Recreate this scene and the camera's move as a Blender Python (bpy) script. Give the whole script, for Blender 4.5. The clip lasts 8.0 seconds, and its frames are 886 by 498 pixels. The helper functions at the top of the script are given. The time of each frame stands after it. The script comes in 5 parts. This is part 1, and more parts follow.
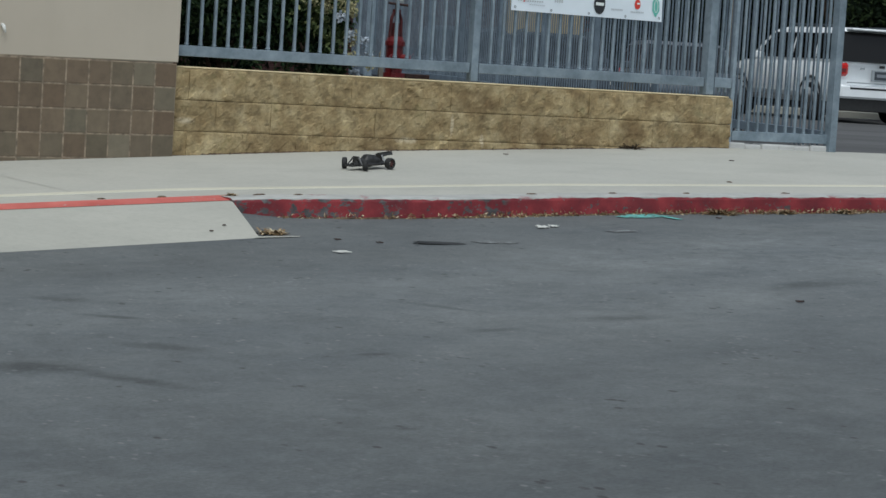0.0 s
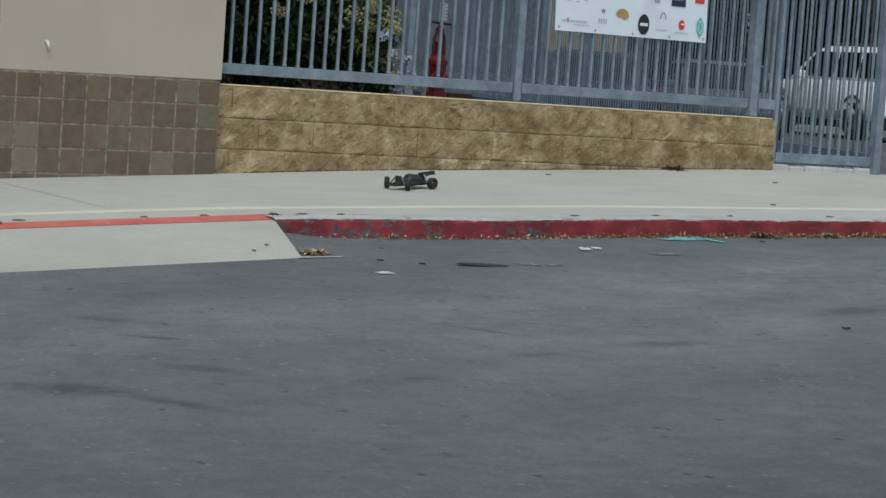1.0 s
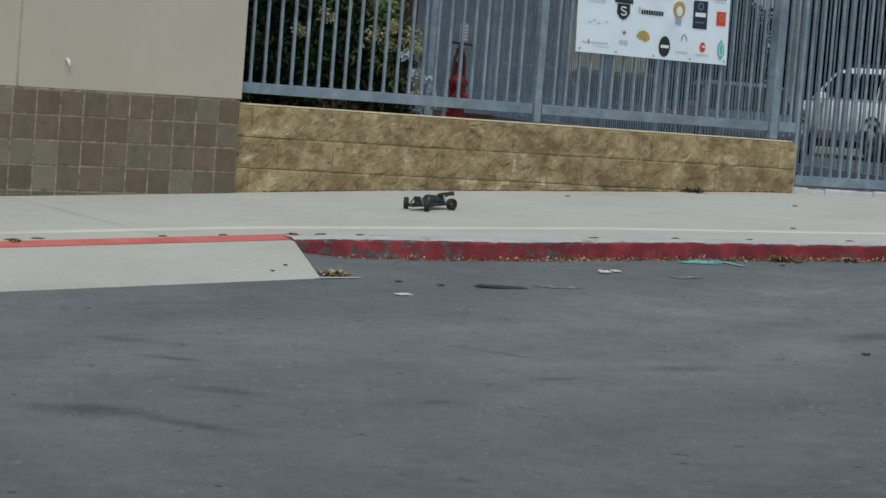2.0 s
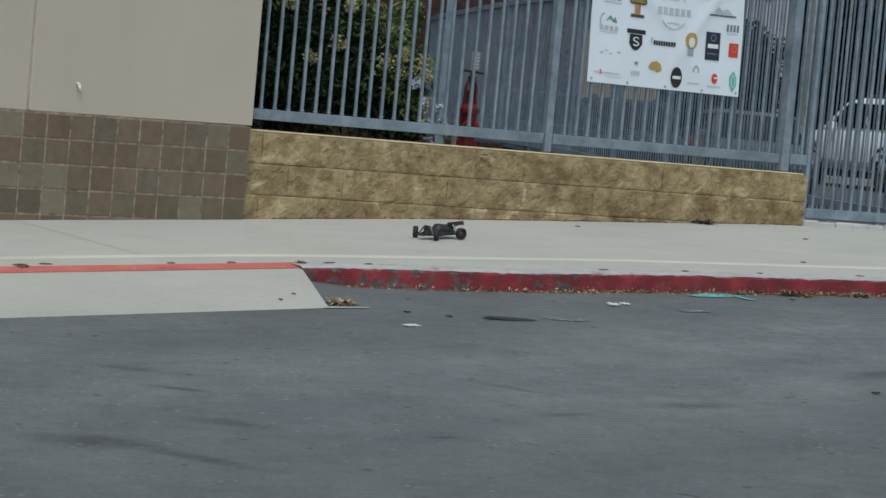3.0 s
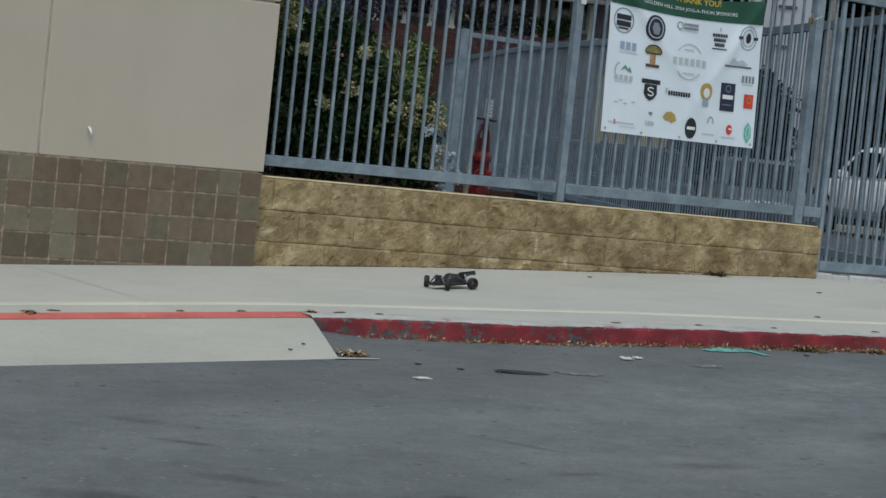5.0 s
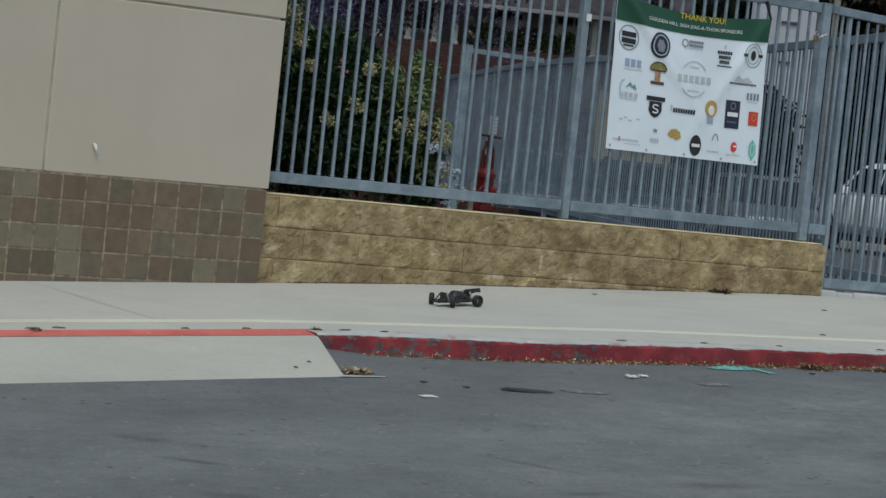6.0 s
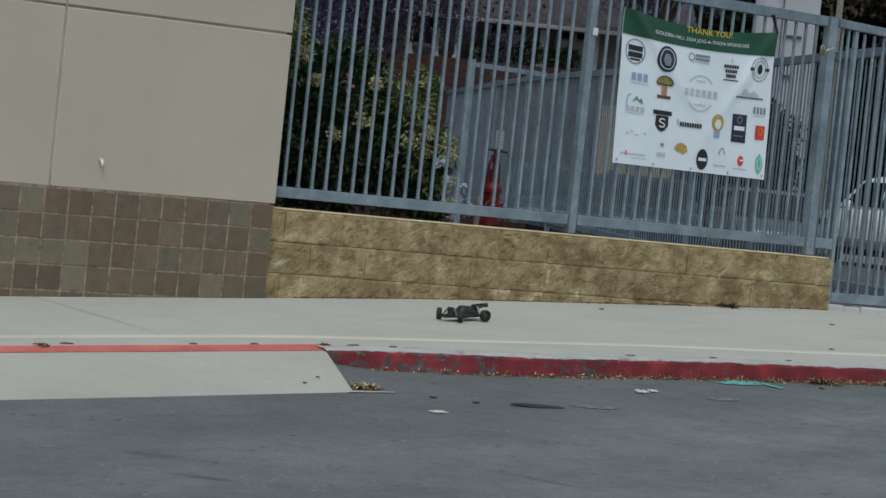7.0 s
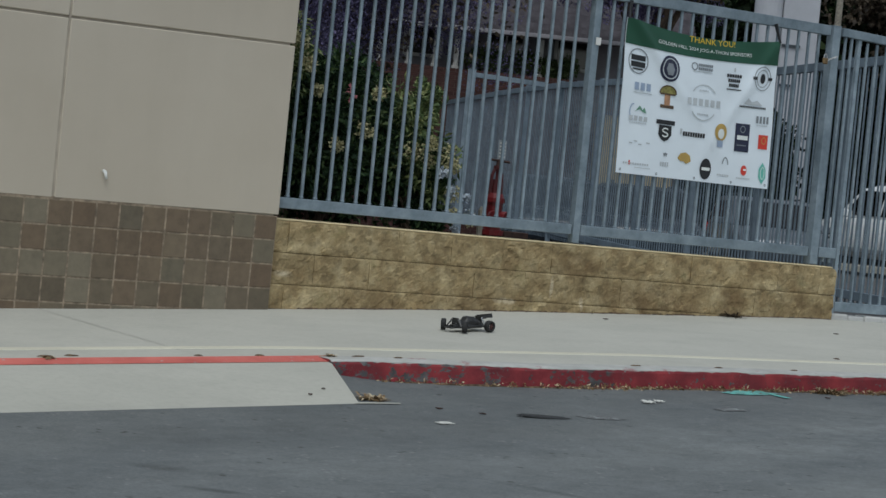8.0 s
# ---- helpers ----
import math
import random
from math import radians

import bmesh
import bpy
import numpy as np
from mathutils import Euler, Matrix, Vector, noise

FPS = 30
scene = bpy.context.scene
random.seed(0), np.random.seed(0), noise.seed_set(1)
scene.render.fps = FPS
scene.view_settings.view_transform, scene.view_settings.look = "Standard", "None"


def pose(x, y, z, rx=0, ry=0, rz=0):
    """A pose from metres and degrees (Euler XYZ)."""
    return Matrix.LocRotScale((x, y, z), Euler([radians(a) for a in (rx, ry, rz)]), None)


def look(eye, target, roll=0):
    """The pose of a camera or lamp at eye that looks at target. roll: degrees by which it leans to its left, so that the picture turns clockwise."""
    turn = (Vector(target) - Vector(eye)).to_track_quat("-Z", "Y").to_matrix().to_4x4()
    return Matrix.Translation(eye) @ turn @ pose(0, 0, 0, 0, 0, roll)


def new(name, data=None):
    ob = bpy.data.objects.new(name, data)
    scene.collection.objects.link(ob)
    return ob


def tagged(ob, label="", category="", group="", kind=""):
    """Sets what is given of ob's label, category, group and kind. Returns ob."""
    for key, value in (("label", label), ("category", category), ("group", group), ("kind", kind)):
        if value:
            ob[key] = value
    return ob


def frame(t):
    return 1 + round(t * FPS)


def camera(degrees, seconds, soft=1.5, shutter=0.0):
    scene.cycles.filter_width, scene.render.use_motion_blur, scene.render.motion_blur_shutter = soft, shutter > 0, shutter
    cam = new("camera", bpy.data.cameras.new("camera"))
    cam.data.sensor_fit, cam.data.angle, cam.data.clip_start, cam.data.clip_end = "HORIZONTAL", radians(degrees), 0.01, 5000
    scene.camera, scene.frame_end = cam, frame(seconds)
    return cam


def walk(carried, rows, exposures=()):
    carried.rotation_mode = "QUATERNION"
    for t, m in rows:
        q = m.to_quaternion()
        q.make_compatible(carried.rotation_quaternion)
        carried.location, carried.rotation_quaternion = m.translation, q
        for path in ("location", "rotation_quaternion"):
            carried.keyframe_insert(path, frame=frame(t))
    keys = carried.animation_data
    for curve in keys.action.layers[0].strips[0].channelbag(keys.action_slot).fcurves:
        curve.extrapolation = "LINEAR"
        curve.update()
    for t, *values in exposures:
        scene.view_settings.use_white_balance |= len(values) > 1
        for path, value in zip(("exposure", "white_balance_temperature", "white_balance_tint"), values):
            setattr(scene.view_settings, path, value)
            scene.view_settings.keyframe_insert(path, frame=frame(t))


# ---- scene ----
# Camera: standing in the street, tilting slowly up. Rows: seconds, eye x y z, heading from +y towards +x, tilt, roll.
PATH = [
    (0, -7.024, -12.441, 0.714, 36.365, -4.775, 3.617),
    (0.5, -7.023, -12.414, 0.719, 35.810, -4.611, 3.852),
    (1, -7.020, -12.391, 0.739, 35.388, -4.455, 4.065),
    (1.5, -7.017, -12.377, 0.742, 35.132, -4.279, 4.222),
    (3, -6.993, -12.337, 0.789, 34.625, -3.477, 5.212),
    (3.5, -6.977, -12.302, 0.798, 34.577, -3.244, 5.440),
    (4, -6.965, -12.292, 0.819, 34.452, -2.975, 5.696),
    (4.5, -6.951, -12.251, 0.823, 34.388, -2.689, 5.853),
    (6, -6.963, -12.209, 0.840, 34.248, -2.089, 6.027),
    (6.5, -6.974, -12.173, 0.840, 34.253, -1.906, 6.028),
    (7, -6.979, -12.149, 0.837, 34.222, -1.734, 5.942),
    (7.5, -6.988, -12.127, 0.833, 34.243, -1.608, 5.865),
    (8, -6.995, -12.105, 0.835, 34.254, -1.476, 5.765),
]


def stand(x, y, z, heading, tilt, roll):
    h, p = radians(heading), radians(tilt)
    eye = Vector((x, y, z))
    ahead = Vector((math.sin(h) * math.cos(p), math.cos(h) * math.cos(p), math.sin(p)))
    return look(eye, eye + ahead * 12, roll)


cam = camera(21.96, 8.0, soft=1.5)
walk(cam, [(t, stand(*r)) for t, *r in PATH], exposures=[(0, 0.39, 6200, 4.5), (1.5, 0.36, 6200, 4.5), (3.5, 0.36, 6200, 4.5), (4.5, 0.31, 6200, 4.5), (6.5, 0.23, 6200, 4.5), (8, 0.17, 6200, 4.5)])

# ---- light: an overcast day ----
world = bpy.data.worlds.new("world")
scene.world = world
world.use_nodes = True
wn = world.node_tree.nodes
sky = wn.new("ShaderNodeTexSky")
sky.sky_type, sky.sun_disc = "NISHITA", False
sky.sun_elevation, sky.sun_rotation = radians(62), radians(223)
sky.air_density, sky.dust_density, sky.ozone_density = 1.0, 2.0, 1.0
soften = wn.new("ShaderNodeHueSaturation")
soften.inputs["Saturation"].default_value = 0.4
world.node_tree.links.new(sky.outputs[0], soften.inputs["Color"])
world.node_tree.links.new(soften.outputs[0], wn["Background"].inputs["Color"])
wn["Background"].inputs["Strength"].default_value = 0.11
sun = new("sun", bpy.data.lights.new("sun", "SUN"))
sun.data.energy, sun.data.angle, sun.data.color = 0.9, radians(25), (1.0, 0.98, 0.95)
sun.matrix_world = look((-11.5, -12.4, 33), (0, 0, 0))

# ---- materials ----


def srgb(r, g, b):
    return tuple(((c / 255) / 12.92 if c / 255 < 0.04045 else ((c / 255 + 0.055) / 1.055) ** 2.4) for c in (r, g, b)) + (1.0,)


def grey(v, tint=(1, 1, 1)):
    return (v * tint[0], v * tint[1], v * tint[2], 1.0)


class Mat:
    """A node material put together step by step."""

    def __init__(self, name, rough=0.8, metal=0.0, local=False):
        self.m = bpy.data.materials.new(name)
        self.m.use_nodes = True
        self.t = self.m.node_tree
        self.b = self.t.nodes["Principled BSDF"]
        self.b.inputs["Roughness"].default_value, self.b.inputs["Metallic"].default_value = rough, metal
        if local:
            self.pos = self.t.nodes.new("ShaderNodeTexCoord").outputs["Object"]
        else:
            self.pos = self.t.nodes.new("ShaderNodeNewGeometry").outputs["Position"]

    def link(self, a, b):
        self.t.links.new(a, b)

    def noise(self, scale, detail=4.0, rough=0.55, stretch=(1, 1, 1)):
        mp = self.t.nodes.new("ShaderNodeMapping")
        mp.inputs["Scale"].default_value = stretch
        n = self.t.nodes.new("ShaderNodeTexNoise")
        n.inputs["Scale"].default_value, n.inputs["Detail"].default_value, n.inputs["Roughness"].default_value = scale, detail, rough
        self.link(self.pos, mp.inputs["Vector"])
        self.link(mp.outputs[0], n.inputs["Vector"])
        return n.outputs["Fac"]

    def voronoi(self, scale, feature="F1", stretch=(1, 1, 1)):
        mp = self.t.nodes.new("ShaderNodeMapping")
        mp.inputs["Scale"].default_value = stretch
        n = self.t.nodes.new("ShaderNodeTexVoronoi")
        n.feature = feature
        n.inputs["Scale"].default_value = scale
        self.link(self.pos, mp.inputs["Vector"])
        self.link(mp.outputs[0], n.inputs["Vector"])
        return n.outputs["Distance"]

    def ramp(self, fac, stops):
        r = self.t.nodes.new("ShaderNodeValToRGB")
        while len(r.color_ramp.elements) < len(stops):
            r.color_ramp.elements.new(0.5)
        for e, (p, c) in zip(r.color_ramp.elements, stops):
            e.position, e.color = p, c if not isinstance(c, (int, float)) else (c, c, c, 1)
        self.link(fac, r.inputs["Fac"])
        return r.outputs["Color"]

    def mix(self, fac, a, b, kind="MIX"):
        n = self.t.nodes.new("ShaderNodeMixRGB")
        n.blend_type = kind
        for v, s in ((fac, n.inputs[0]), (a, n.inputs[1]), (b, n.inputs[2])):
            if isinstance(v, (int, float, tuple)):
                s.default_value = v
            else:
                self.link(v, s)
        return n.outputs[0]

    def random(self):
        return self.t.nodes.new("ShaderNodeObjectInfo").outputs["Random"]

    def island(self):
        return self.t.nodes.new("ShaderNodeNewGeometry").outputs["Random Per Island"]

    def color(self, c):
        if isinstance(c, tuple):
            self.b.inputs["Base Color"].default_value = c
        else:
            self.link(c, self.b.inputs["Base Color"])
        return self

    def rough(self, fac, lo, hi):
        n = self.t.nodes.new("ShaderNodeMapRange")
        n.inputs["To Min"].default_value, n.inputs["To Max"].default_value = lo, hi
        self.link(fac, n.inputs["Value"])
        self.link(n.outputs[0], self.b.inputs["Roughness"])
        return self

    def bump(self, fac, strength, distance):
        n = self.t.nodes.new("ShaderNodeBump")
        n.inputs["Strength"].default_value, n.inputs["Distance"].default_value = strength, distance
        self.link(fac, n.inputs["Height"])
        self.link(n.outputs[0], self.b.inputs["Normal"])
        return self


def plain(name, c, rough=0.6, metal=0.0, vary=0.12, scale=9.0, local=False, bump=0.0):
    """A paint or plastic with slight uneven tone."""
    k = Mat(name, rough, metal, local)
    n = k.noise(scale, 5)
    dark = tuple(v * (1 - vary * 2) for v in c[:3]) + (1.0,)
    light = tuple(min(1, v * (1 + vary)) for v in c[:3]) + (1.0,)
    k.color(k.ramp(n, [(0.3, dark), (0.7, light)]))
    k.rough(n, max(0.02, rough - 0.08), min(1, rough + 0.1))
    if bump:
        k.bump(k.noise(scale * 12, 3), bump, 0.004)
    return k.m


def blot(k, x, y, angle, long, wide, strength):
    """A soft blot about (x, y): 1 outside, darker inside, paler if strength is negative, broken up by noise."""
    mp = k.t.nodes.new("ShaderNodeMapping")
    mp.vector_type = "TEXTURE"
    mp.inputs["Location"].default_value = (x, y, 0)
    mp.inputs["Rotation"].default_value = (0, 0, radians(angle))
    mp.inputs["Scale"].default_value = (long, wide, 50)
    gr = k.t.nodes.new("ShaderNodeTexGradient")
    gr.gradient_type = "SPHERICAL"
    k.link(k.pos, mp.inputs["Vector"])
    k.link(mp.outputs[0], gr.inputs["Vector"])
    edge = k.mix(1.0, gr.outputs["Color"], k.ramp(k.noise(9, 5, 0.7), [(0.35, 0.25), (0.6, 1.0)]), "MULTIPLY")
    return k.ramp(edge, [(0.06, 1.0), (0.6, 1.0 - strength)])


# asphalt: worn, with patches, scuffs, pale stones, small pits and broad tone bands
k = Mat("asphalt", 0.85)
tone = k.ramp(k.noise(0.9, 6, 0.6, (1, 1.6, 1)), [(0.3, grey(0.098, (0.93, 1.0, 1.05))), (0.7, grey(0.142, (0.96, 1.0, 1.0)))])
streak = k.ramp(k.noise(1.3, 5, 0.65, (0.35, 2.2, 1)), [(0.30, 0.9), (0.45, 1.0)])
tone = k.mix(1.0, tone, streak, "MULTIPLY")
stones = k.ramp(k.noise(70, 3, 0.75), [(0.3, 0.6), (0.5, 1.0), (0.7, 1.4)])
tone = k.mix(0.5, tone, stones, "MULTIPLY")
mottle = k.ramp(k.noise(11, 7, 0.78), [(0.3, 0.66), (0.5, 1.0), (0.7, 1.25)])
tone = k.mix(0.45, tone, mottle, "MULTIPLY")
patchy = k.ramp(k.noise(2.6, 6, 0.7, (1, 0.6, 1)), [(0.34, 0.88), (0.5, 1.0), (0.66, 1.09)])
tone = k.mix(1.0, tone, patchy, "MULTIPLY")
grit = k.ramp(k.voronoi(26, stretch=(1, 0.6, 1)), [(0.16, 1.0), (0.26, 0.0)])
pick = k.ramp(k.noise(6, 3), [(0.54, 0.0), (0.6, 1.0)])
tone = k.mix(k.mix(1.0, grit, pick, "MULTIPLY"), tone, grey(0.175))
pits = k.ramp(k.voronoi(17, stretch=(1, 0.6, 1)), [(0.16, 1.0), (0.24, 0.0)])
pick = k.ramp(k.noise(4.3, 3), [(0.57, 0.0), (0.63, 1.0)])
tone = k.mix(k.mix(1.0, pits, pick, "MULTIPLY"), tone, grey(0.05))


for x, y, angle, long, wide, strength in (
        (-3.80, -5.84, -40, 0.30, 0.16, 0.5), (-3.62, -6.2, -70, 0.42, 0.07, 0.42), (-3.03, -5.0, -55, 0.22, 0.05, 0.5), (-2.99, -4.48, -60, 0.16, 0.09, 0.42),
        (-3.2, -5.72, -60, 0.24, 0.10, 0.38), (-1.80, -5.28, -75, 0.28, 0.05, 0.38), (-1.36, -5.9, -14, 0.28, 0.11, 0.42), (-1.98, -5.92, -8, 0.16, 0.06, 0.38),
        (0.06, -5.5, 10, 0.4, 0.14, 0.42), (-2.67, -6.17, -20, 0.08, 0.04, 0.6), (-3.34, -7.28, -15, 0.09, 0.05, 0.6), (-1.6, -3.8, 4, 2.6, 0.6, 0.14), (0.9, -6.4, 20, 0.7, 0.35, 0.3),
        # broad bands: paler beside the kerb and to the right, darker further out
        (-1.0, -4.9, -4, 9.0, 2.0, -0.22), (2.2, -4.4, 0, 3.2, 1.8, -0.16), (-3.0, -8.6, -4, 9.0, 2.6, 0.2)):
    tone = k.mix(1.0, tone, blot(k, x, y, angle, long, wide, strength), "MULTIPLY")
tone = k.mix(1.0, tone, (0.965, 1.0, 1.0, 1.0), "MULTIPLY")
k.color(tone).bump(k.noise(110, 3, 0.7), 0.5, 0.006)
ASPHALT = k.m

k = Mat("lot asphalt", 0.9)
k.color(k.ramp(k.noise(0.5, 6, 0.6, (0.5, 1.2, 1)), [(0.3, grey(0.05)), (0.7, grey(0.11))])).bump(k.noise(90, 3), 0.4, 0.005)
LOT = k.m


def concrete(name, lo, hi, tint=(1, 1, 0.97)):
    k = Mat(name, 0.85)
    c = k.ramp(k.noise(0.8, 7, 0.6), [(0.3, grey(lo, tint)), (0.7, grey(hi, tint))])
    spots = k.ramp(k.noise(28, 4, 0.7), [(0.3, 0.92), (0.55, 1.0)])
    c = k.mix(1.0, c, spots, "MULTIPLY")
    stain = k.ramp(k.noise(2.6, 5, 0.6, (0.7, 1.2, 1)), [(0.3, 0.92), (0.5, 1.0)])
    k.color(k.mix(1.0, c, stain, "MULTIPLY")).bump(k.noise(160, 3), 0.25, 0.003)
    return k.m


PAVING = concrete("pavement concrete", 0.405, 0.465, (1.01, 0.995, 0.885))
APRON = concrete("apron concrete", 0.375, 0.45, (1.005, 0.995, 0.88))
SEAM = concrete("pale joint mortar", 0.53, 0.62, (1.0, 0.96, 0.78))
CONCRETE_DARK = concrete("old concrete", 0.16, 0.27)

# red kerb paint, worn through to grey concrete
k = Mat("worn red kerb paint", 0.75)
red = k.ramp(k.noise(6, 5), [(0.25, srgb(82, 25, 33)), (0.5, srgb(118, 35, 42)), (0.72, srgb(150, 52, 56))])
bare = k.ramp(k.noise(14, 5), [(0.3, grey(0.035, (1, 1, 1.02))), (0.5, grey(0.075, (1, 1, 1.02))), (0.7, grey(0.15, (1, 1, 1.02)))])
big = k.ramp(k.noise(4.6, 6, 0.68, (1, 1, 1.6)), [(0.66, 0.0), (0.69, 1.0)])
fine = k.ramp(k.noise(26, 4, 0.7), [(0.61, 0.0), (0.64, 1.0)])
worn = k.mix(1.0, big, fine, "LIGHTEN")
for x, long in ((-0.74, 0.13), (-0.42, 0.17), (-0.27, 0.12), (-0.03, 0.07), (0.48, 0.13)):
    area = k.ramp(blot(k, x, -2.5, 0, long * 1.6, 3.0, 1.0), [(0.45, 1.0), (0.8, 0.0)])
    chips = k.ramp(k.noise(16, 6, 0.68, (0.8, 0.8, 1.4)), [(0.505, 0.0), (0.54, 1.0)])
    worn = k.mix(1.0, worn, k.mix(1.0, area, chips, "MULTIPLY"), "LIGHTEN")
k.color(k.mix(worn, red, bare)).bump(k.noise(40, 4), 0.5, 0.006)
KERB_RED = k.m

k = Mat("faded red paint", 0.8)
red = k.ramp(k.noise(5, 5), [(0.3, srgb(176, 86, 78)), (0.7, srgb(202, 110, 100))])
k.color(k.mix(k.ramp(k.noise(22, 5, 0.7), [(0.62, 0.0), (0.7, 1.0)]), red, grey(0.4)))
RED_FADED = k.m

k = Mat("kerb top concrete", 0.85)
c = k.ramp(k.noise(9, 5), [(0.3, grey(0.33, (1, 1, 0.95))), (0.7, grey(0.46, (1, 1, 0.95)))])
pink = k.ramp(k.noise(7, 6, 0.7), [(0.6, 0.0), (0.66, 1.0)])
k.color(k.mix(pink, c, srgb(152, 124, 122))).bump(k.noise(60, 3), 0.4, 0.004)
KERB_TOP = k.m



def spot(k, x, z, long, high, breakup=11):
    """A stain about (x, z) on an upright face: 1 inside, 0 outside, with a broken edge."""
    mp = k.t.nodes.new("ShaderNodeMapping")
    mp.vector_type = "TEXTURE"
    mp.inputs["Location"].default_value = (x, 0, z)
    mp.inputs["Scale"].default_value = (long, 50, high)
    gr = k.t.nodes.new("ShaderNodeTexGradient")
    gr.gradient_type = "SPHERICAL"
    k.link(k.pos, mp.inputs["Vector"])
    k.link(mp.outputs[0], gr.inputs["Vector"])
    edge = k.mix(1.0, gr.outputs["Color"], k.ramp(k.noise(breakup, 6, 0.75), [(0.36, 0.15), (0.62, 1.0)]), "MULTIPLY")
    return k.ramp(edge, [(0.08, 0.0), (0.5, 1.0)])


# split-face block: tan, chipped into paler and browner flakes
k = Mat("split-face block", 0.95)
base = k.ramp(k.noise(6.5, 5, 0.62), [(0.33, srgb(128, 109, 77)), (0.47, srgb(147, 129, 94)), (0.56, srgb(160, 143, 107)), (0.7, srgb(176, 160, 125))])
chip = k.ramp(k.noise(17, 3, 0.5, (1, 1, 1.3)), [(0.36, 0.74), (0.43, 0.96), (0.57, 1.02), (0.64, 1.18)])
base = k.mix(1.0, base, chip, "MULTIPLY")
grit = k.ramp(k.noise(60, 4, 0.7), [(0.3, 0.8), (0.5, 1.0), (0.7, 1.1)])
base = k.mix(1.0, base, grit, "MULTIPLY")
base = k.mix(1.0, base, k.ramp(k.random(), [(0.0, 0.92), (1.0, 1.07)]), "MULTIPLY")
rust = k.ramp(k.noise(3.1, 6, 0.72), [(0.58, 0.0), (0.70, 0.35)])
base = k.mix(rust, base, srgb(112, 82, 50))
moss = k.ramp(k.noise(4.4, 5, 0.7, (1, 1, 1.2)), [(0.58, 0.0), (0.7, 0.45)])
base = k.mix(moss, base, srgb(112, 108, 70))
for x, z, long, high in ((2.95, 0.22, 0.5, 0.16), (3.75, 0.24, 0.16, 0.2), (2.35, 0.44, 0.3, 0.14), (1.55, 0.13, 0.4, 0.14), (0.75, 0.10, 0.3, 0.12), (3.35, 0.2, 0.3, 0.1), (4.4, 0.25, 0.3, 0.1)):
    base = k.mix(k.mix(1.0, spot(k, x, z, long, high), (0.4, 0.4, 0.4, 1.0), "MULTIPLY"), base, srgb(96, 72, 44))
for x, z, long, high in ((0.10, 0.225, 0.09, 0.03), (2.165, 0.26, 0.02, 0.1), (2.43, 0.165, 0.025, 0.06), (1.80, 0.15, 0.12, 0.03)):
    base = k.mix(k.mix(1.0, spot(k, x, z, long, high, 30), (0.6, 0.6, 0.6, 1.0), "MULTIPLY"), base, srgb(206, 194, 168))
k.color(base).bump(k.noise(70, 4, 0.7), 0.4, 0.006)
BLOCK = k.m
CAP = plain("block cap", srgb(204, 188, 150), 0.9, vary=0.12, scale=12, bump=0.3)
MORTAR = plain("block mortar", srgb(84, 66, 42), 0.95, vary=0.25, scale=14, bump=0.3)

# beige stucco
k = Mat("beige stucco", 0.9)
c = k.ramp(k.noise(0.7, 6, 0.6), [(0.3, srgb(179, 169, 153)), (0.7, srgb(189, 180, 165))])
run = k.ramp(k.noise(2.2, 5, 0.6, (2.4, 1, 0.4)), [(0.3, 0.975), (0.55, 1.0)])
k.color(k.mix(1.0, c, run, "MULTIPLY")).bump(k.noise(190, 3), 0.3, 0.003)
STUCCO = k.m
GROOVE = plain("stucco groove", srgb(172, 162, 147), 0.95)

# brown wall tiles: each with its own tone
k = Mat("brown ceramic tile", 0.55)
c = k.ramp(k.random(), [(0.0, srgb(97, 88, 71)), (0.16, srgb(109, 93, 75)), (0.32, srgb(95, 89, 74)), (0.48, srgb(115, 101, 82)), (0.64, srgb(102, 85, 67)), (0.8, srgb(106, 98, 81)), (0.92, srgb(94, 83, 67)), (1.0, srgb(118, 109, 91))])
cloud = k.ramp(k.noise(11, 6, 0.7), [(0.3, 0.78), (0.5, 1.0), (0.7, 1.14)])
k.color(k.mix(1.0, c, cloud, "MULTIPLY")).bump(k.noise(60, 3), 0.12, 0.003)
TILE = k.m
k = Mat("pale grey brown ceramic tile", 0.55)
c = k.ramp(k.random(), [(0.0, srgb(112, 103, 85)), (0.5, srgb(118, 109, 91)), (1.0, srgb(124, 115, 97))])
k.color(k.mix(1.0, c, k.ramp(k.noise(11, 6, 0.7), [(0.3, 0.82), (0.7, 1.1)]), "MULTIPLY")).bump(k.noise(60, 3), 0.12, 0.003)
TILE_PALE = k.m
GROUT = plain("tile grout", srgb(150, 135, 116), 0.95, vary=0.3, scale=22)

# galvanised steel, dulled
k = Mat("galvanised steel", 0.55, 0.25)
c = k.ramp(k.noise(5, 6, 0.65), [(0.3, srgb(108, 123, 133)), (0.7, srgb(152, 166, 176))])
dull = k.ramp(k.noise(30, 4, 0.7), [(0.3, 0.85), (0.6, 1.0)])
c = k.mix(1.0, c, dull, "MULTIPLY")
k.color(k.mix(0.7, c, k.ramp(k.random(), [(0.0, 0.84), (1.0, 1.08)]), "MULTIPLY")).rough(k.noise(12), 0.45, 0.7)
STEEL = k.m
# the steel again, in a darker tone for the fence running back
k = Mat("darker grey steel", 0.65, 0.2)
c = k.ramp(k.noise(4, 6, 0.65), [(0.3, srgb(88, 102, 113)), (0.7, srgb(120, 134, 145))])
k.color(k.mix(0.7, c, k.ramp(k.random(), [(0.0, 0.8), (1.0, 1.1)]), "MULTIPLY"))
STEEL_BACK = k.m
DARK_STEEL = plain("dark weathered steel", srgb(70, 76, 82), 0.6, 0.3)

# ---- building helpers ----


